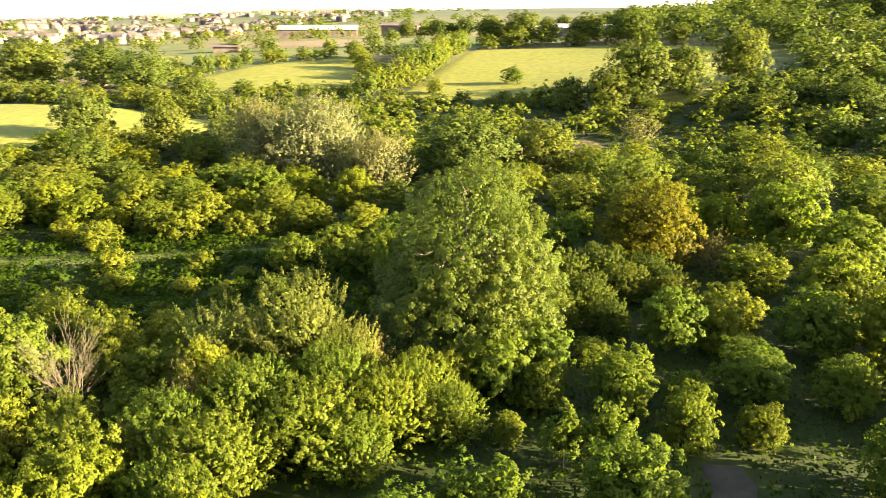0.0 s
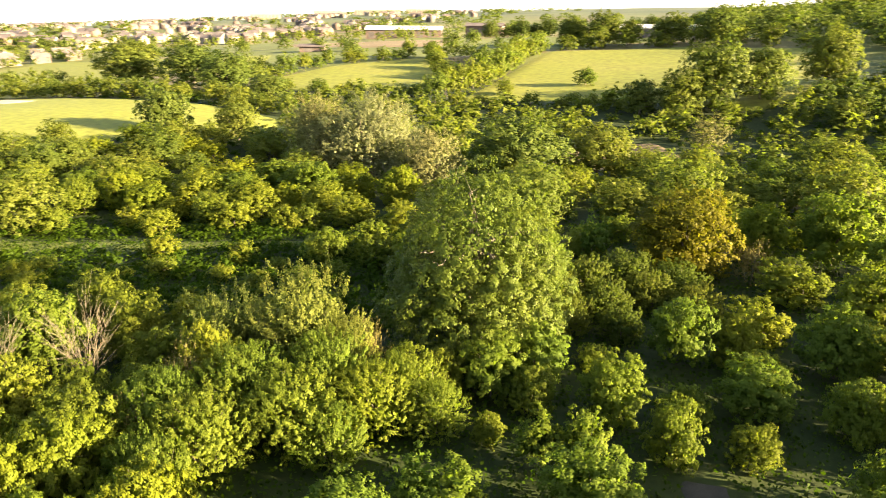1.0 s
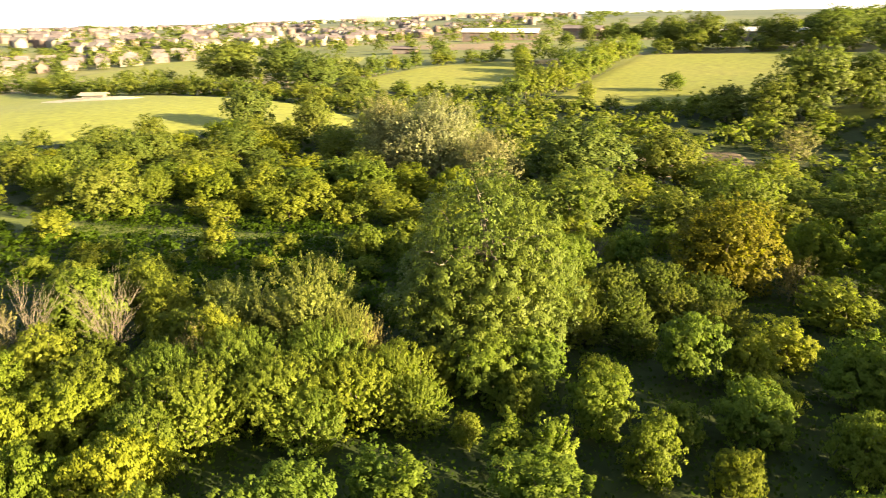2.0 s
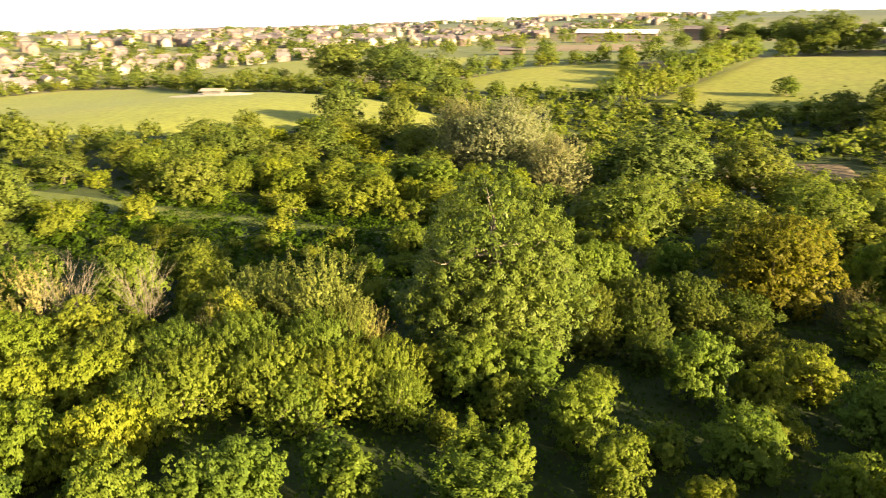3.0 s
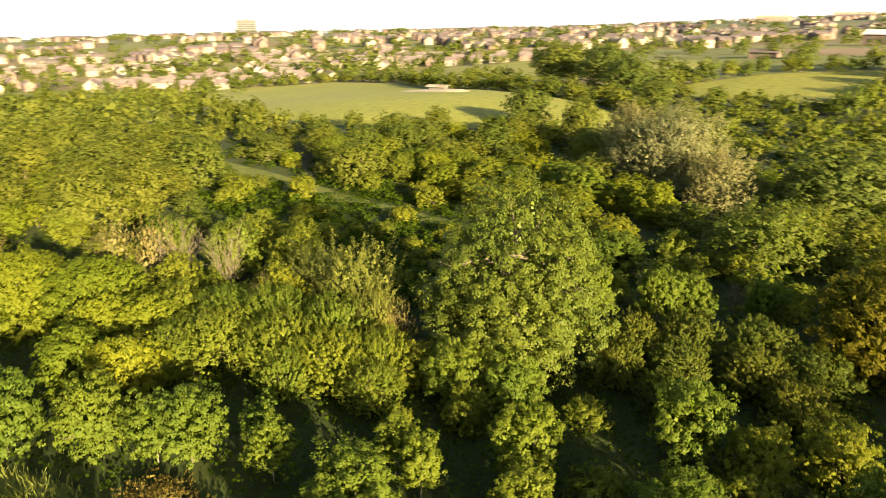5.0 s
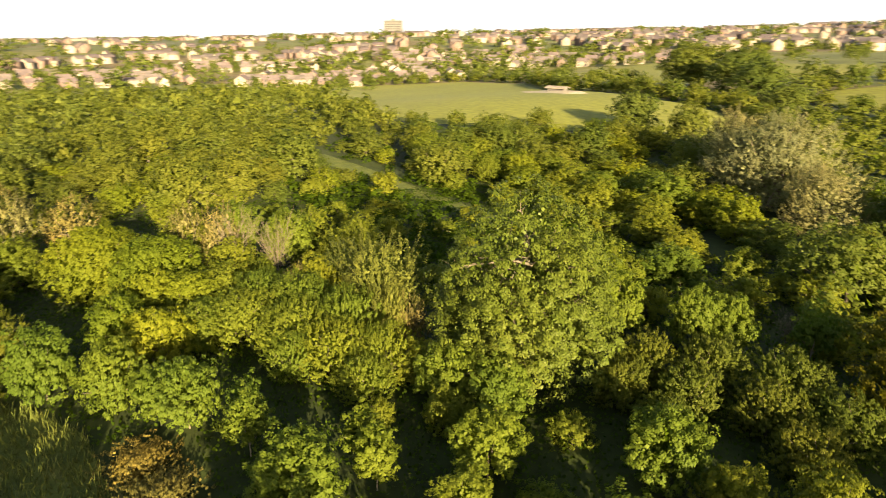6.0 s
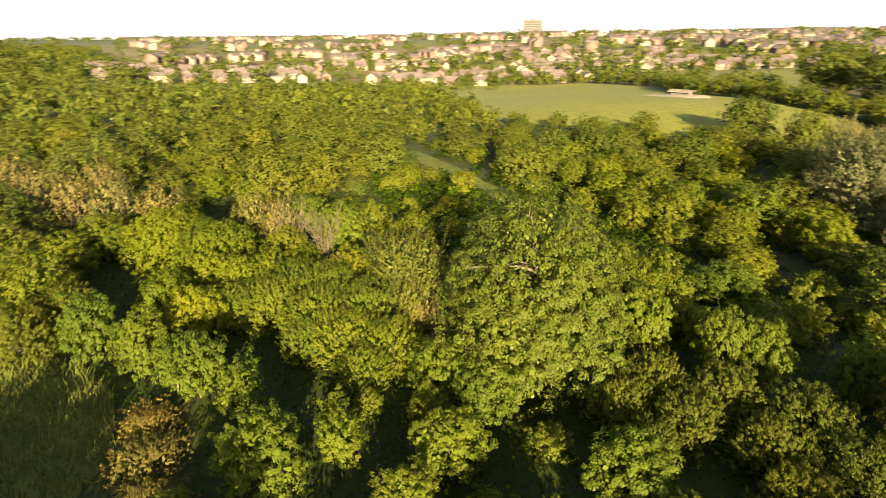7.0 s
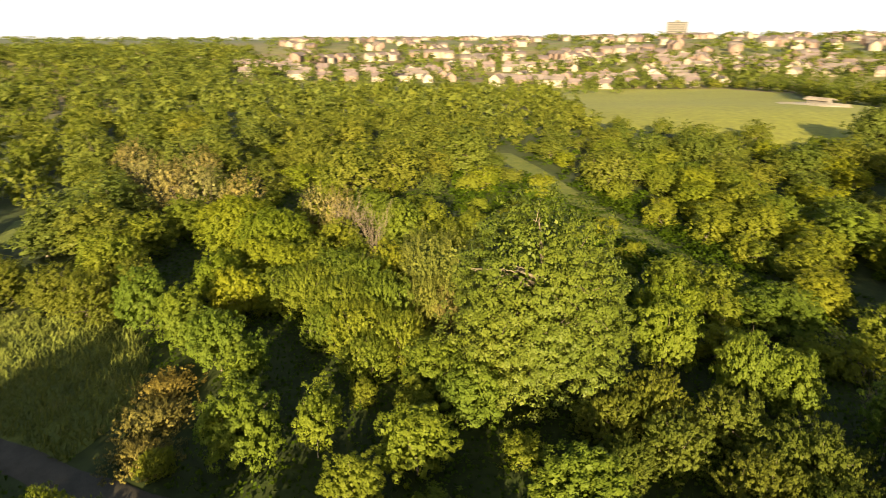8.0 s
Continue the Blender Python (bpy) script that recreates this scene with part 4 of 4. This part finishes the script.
tagged(new("brambles", leaf_mesh("brambles", weeds, SHADED_UNDER_LEAF)), "low green brambles and weeds between bushes, leaves coloured dark for the shaded gaps", "brambles", kind="stuff")


# blades of rough grass on the bank
k = 9000
bx, by = rng.uniform(-13, 8, k), rng.uniform(-3, 16, k)
ok = inside(GRASS_BANK, bx, by) & (edge_distance(PATH_LINE, bx, by, False) > 1.0)
bx, by = bx[ok], by[ok]
lean = unit(rng.normal(0, 0.45, (len(bx), 3)) + (0, 0, 1.0))
side = unit(np.cross(lean, rng.normal(0, 1, (len(bx), 3)))) * 0.05
foot = np.stack([bx, by, land(bx, by)], 1)
high = rng.uniform(0.35, 0.8, (len(bx), 1))
v = np.stack([foot - side, foot + side, foot + lean * high + side * 0.3, foot + lean * high - side * 0.3], 1).reshape(-1, 3)
tagged(new("grass_blades", mesh_of("grass_blades", v, np.arange(len(v)).reshape(-1, 4), ROUGH_GRASS)), "long sunlit grass blades beside the footpath", "grass", kind="stuff")


# ---------- houses, barns and the town ----------
def box(bm, x0, x1, y0, y1, z0, z1):
    m = Matrix.Translation(((x0 + x1) / 2, (y0 + y1) / 2, (z0 + z1) / 2)) @ Matrix.Diagonal((x1 - x0, y1 - y0, z1 - z0, 1))
    bmesh.ops.create_cube(bm, size=1, matrix=m)
    return bm


def gable(bm, w, d, z0, z1, over=0.35):
    """A pitched roof with thickness, ridge along x."""
    a, b = w / 2 + over, d / 2 + over
    lower = [bm.verts.new(p) for p in ((-a, -b, z0), (a, -b, z0), (a, 0, z1), (-a, 0, z1), (-a, b, z0), (a, b, z0))]
    upper = [bm.verts.new(v.co + Vector((0, 0, 0.22))) for v in lower]
    for s in ((0, 1, 2, 3), (3, 2, 5, 4)):
        bm.faces.new([upper[k] for k in s])
        bm.faces.new([lower[k] for k in reversed(s)])
    for s in ((0, 1), (1, 2), (2, 5), (5, 4), (4, 3), (3, 0)):
        bm.faces.new((lower[s[0]], lower[s[1]], upper[s[1]], upper[s[0]]))
    return bm


def make_house(w, d, eaves, ridge, wall_mat, roof_mat):
    root = new("house")
    bm = box(bmesh.new(), -w / 2, w / 2, -d / 2, d / 2, -1.0, eaves)
    for s in (-1, 1):
        bm.faces.new([bm.verts.new(p) for p in ((s * w / 2, -d / 2, eaves), (s * w / 2, d / 2, eaves), (s * w / 2, 0, ridge))])
    part("wall", bm, wall_mat, root)
    part("roof", gable(bmesh.new(), w, d, eaves - 0.1, ridge, 0.4), roof_mat, root)
    for cx in (-w * 0.3, w * 0.3):
        part("chimney", box(bmesh.new(), cx - 0.4, cx + 0.4, -0.4, 0.4, ridge - 0.8, ridge + 1.0), BRICK, root)
    for s in (-1, 1):
        for cx in (-w * 0.3, w * 0.3):
            for z in (1.0, 3.6):
                part("window", box(bmesh.new(), cx - 0.8, cx + 0.8, s * d / 2 - 0.1, s * d / 2 + 0.04, z, z + 1.3), DARK_GLASS, root)
        part("door", box(bmesh.new(), -0.5, 0.5, s * d / 2 - 0.1, s * d / 2 + 0.05, 0, 2.1), SLATE, root)
    return tagged(root, "", "house", "houses of the suburb")


protos = [(make_house(10, 7.5, 5.0, 7.6, RENDER_COAT, TILES), "white-rendered semi-detached house with a clay tile roof"),
          (make_house(11, 7.5, 5.0, 7.6, BRICK, TILES), "brick semi-detached house with a brown tile roof"),
          (make_house(17, 7.5, 5.0, 7.4, RENDER_COAT, SLATE), "pale terrace of houses with a grey roof")]
places = []
for cx, cy, rows, cols, turn in ((-350, 150, 3, 5, 62), (-352, 208, 4, 5, 70), (-405, 20, 4, 9, 95), (-450, -70, 4, 7, 100), (-400, 290, 4, 8, 50), (-300, 335, 3, 8, 40), (-480, 150, 3, 8, 80), (-500, 260, 3, 7, 65)):
    c, s = math.cos(radians(turn)), math.sin(radians(turn))
    for a in range(rows):
        for b in range(cols):
            u, v = (b - cols / 2) * 15 + rng.uniform(-1.5, 1.5), (a - rows / 2) * 25 + rng.uniform(-3, 3)
            places.append((cx + c * u - s * v, cy + s * u + c * v, turn + rng.choice((0, 0, 0, 90)) + rng.uniform(-4, 4)))
for k, (x, y, a) in enumerate(places):
    proto, label = protos[(k * 7 // 3) % 3]
    m = pose(x, y, float(land(x, y)), 0, 0, a) @ Matrix.Scale(0.82, 4)
    if k < 3:
        proto, label = protos[k]
        proto.matrix_basis = m
        ob = proto
    else:
        ob = copy_thing(proto, m)
    tagged(ob, label)


def far_houses(count, inner, outer):
    """Far houses with pitched roofs in short rows, joined, too small to count."""
    rng = np.random.default_rng(77)
    walls, roofs = ([], []), ([], [])
    for _ in range(count):
        th, d = radians(rng.uniform(5, 99)), inner * (outer / inner) ** rng.uniform(0, 1)
        x0, y0, a = -math.sin(th) * d, 40 + math.cos(th) * d, rng.uniform(0, 3.14)
        if any(inside(p, x0, y0) for p in FIELDS) or (x0 > -200 and d < 900):
            continue
        c, s = math.cos(a), math.sin(a)
        for k in range(rng.integers(1, 5)):
            w, dp, h = rng.uniform(8, 12), rng.uniform(6.5, 8), rng.uniform(4.4, 5.6)
            x, y = x0 + c * k * 13, y0 + s * k * 13
            pts = [(-w, -dp, 0), (w, -dp, 0), (w, dp, 0), (-w, dp, 0), (-w, -dp, h), (w, -dp, h), (w, dp, h), (-w, dp, h), (-w, 0, h + 2.8), (w, 0, h + 2.8)]
            v = np.array([(x + (c * p - s * q) / 2, y + (s * p + c * q) / 2, r - 1.0 * (r == 0)) for p, q, r in pts])
            v[:, 2] += float(land(x, y))
            kind_of = int(rng.random() < 0.45)
            walls[kind_of].append((v, np.array([(0, 1, 5), (0, 5, 4), (2, 3, 7), (2, 7, 6), (3, 0, 4), (3, 4, 7), (1, 2, 6), (1, 6, 5), (4, 8, 7), (5, 6, 9)])))
            up = v[4:].copy()
            up[:, 2] += 0.15
            roofs[int(rng.random() < 0.3)].append((up, np.array([(0, 1, 5), (0, 5, 4), (2, 3, 4), (2, 4, 5)])))
    for name, label, pieces, mat in (("distant_walls", "pale rendered walls of distant houses", walls[0], RENDER_COAT), ("distant_walls", "brick walls of distant houses", walls[1], BRICK),
                                     ("distant_roofs", "clay tile roofs of distant houses", roofs[0], TILES), ("distant_roofs", "grey slate roofs of distant houses", roofs[1], SLATE)):
        tagged(new(name, mesh_of(name, *join(pieces), mat)), label, "town", kind="stuff")


far_houses(420, 480, 2800)
town_trees = []
for _ in range(1100):
    th, d = radians(rng.uniform(-5, 125)), 330 * (3000 / 330) ** rng.uniform(0, 1)
    x, y = -math.sin(th) * d, 40 + math.cos(th) * d
    if d > 600 or (x < -290 and free(x, y, 6)):
        if all(math.hypot(x - p[0], y - p[1]) > 8 for p in places):
            h = rng.uniform(6, 12)
            town_trees.append((x, y, h, h * rng.uniform(0.6, 1.0) * (1 + d / 2500)))
for y in np.arange(-80, 150, 7.0):
    town_trees.append((-300 + 0.22 * y + rng.uniform(-7, 7), y, rng.uniform(5, 8), rng.uniform(3.5, 5.5)))
for x, y, a in places:
    for side in (-1, 1, 0.3, -0.5):
        b, d = radians(a) + side * 1.57 + rng.uniform(-0.7, 0.7), rng.uniform(7, 11)
        h = rng.uniform(3.4, 7.0)
        town_trees.append((x + d * math.cos(b), y + d * math.sin(b), h, h * rng.uniform(0.4, 0.6)))
stuff_plants("town_trees", "green garden trees between distant houses", ["far_tree"], town_trees, FIELD_LEAF)


def barn(x, y, turn, w, d, h, label, wall_mat, roof_mat, name="barn"):
    root = new(name)
    root.matrix_basis = pose(x, y, float(land(x, y)), 0, 0, turn)
    bm = box(bmesh.new(), -w / 2, w / 2, -d / 2, d / 2, -1, h)
    part("wall", bm, wall_mat, root)
    part("roof", gable(bmesh.new(), w, d, h - 0.1, h + d * 0.16, 0.8), roof_mat, root)
    for k in range(int(w / 7)):
        part("door", box(bmesh.new(), -w / 2 + 2 + k * 7, -w / 2 + 6 + k * 7, -d / 2 - 0.08, -d / 2 + 0.1, 0, h * 0.75), SLATE, root)
    return tagged(root, label, name, "sheds of the " + ("farm" if name == "barn" else "town"))


barn(-88, 487, 4, 54, 16, 5.5, "long low farm barn with a white sheet roof", BRICK, SHEET)
barn(-30, 490, -8, 26, 12, 7, "brick farm building with a steep clay roof", BRICK, TILES)
barn(62, 330, -4, 36, 10, 4, "long white farm shed below trees", RENDER_COAT, SHEET)
barn(-95, 300, 8, 11, 6, 2.2, "low farm shed with a red tile roof", BRICK, TILES)
barn(-146, 163, 25, 6, 2.8, 1.6, "small pale cabin on a sandy patch", CONCRETE, RENDER_COAT)
for th, d, w in ((17.2, 1500, 70), (13.2, 1650, 110), (22.5, 1400, 60), (9.5, 1800, 80)):
    barn(-math.sin(radians(th)) * d, 40 + math.cos(radians(th)) * d, th, w, 34, 11, "large white warehouse on the far edge of town", RENDER_COAT, SHEET, "warehouse")
tower = new("tower_block")
tx, ty = -1330, 655
tower.matrix_basis = pose(tx, ty, float(land(tx, ty)), 0, 0, 60)
part("wall", box(bmesh.new(), -20, 20, -9, 9, -2, 34), CONCRETE, tower)
part("roof", box(bmesh.new(), -5, 5, -4, 4, 34, 37), CONCRETE, tower)
for k in range(9):
    part("window_band", box(bmesh.new(), -18, 18, -9.1, -8.9, 3 + k * 3.6, 4.4 + k * 3.6), DARK_GLASS, tower)
tagged(tower, "pale concrete tower block on the town skyline", "tower block")
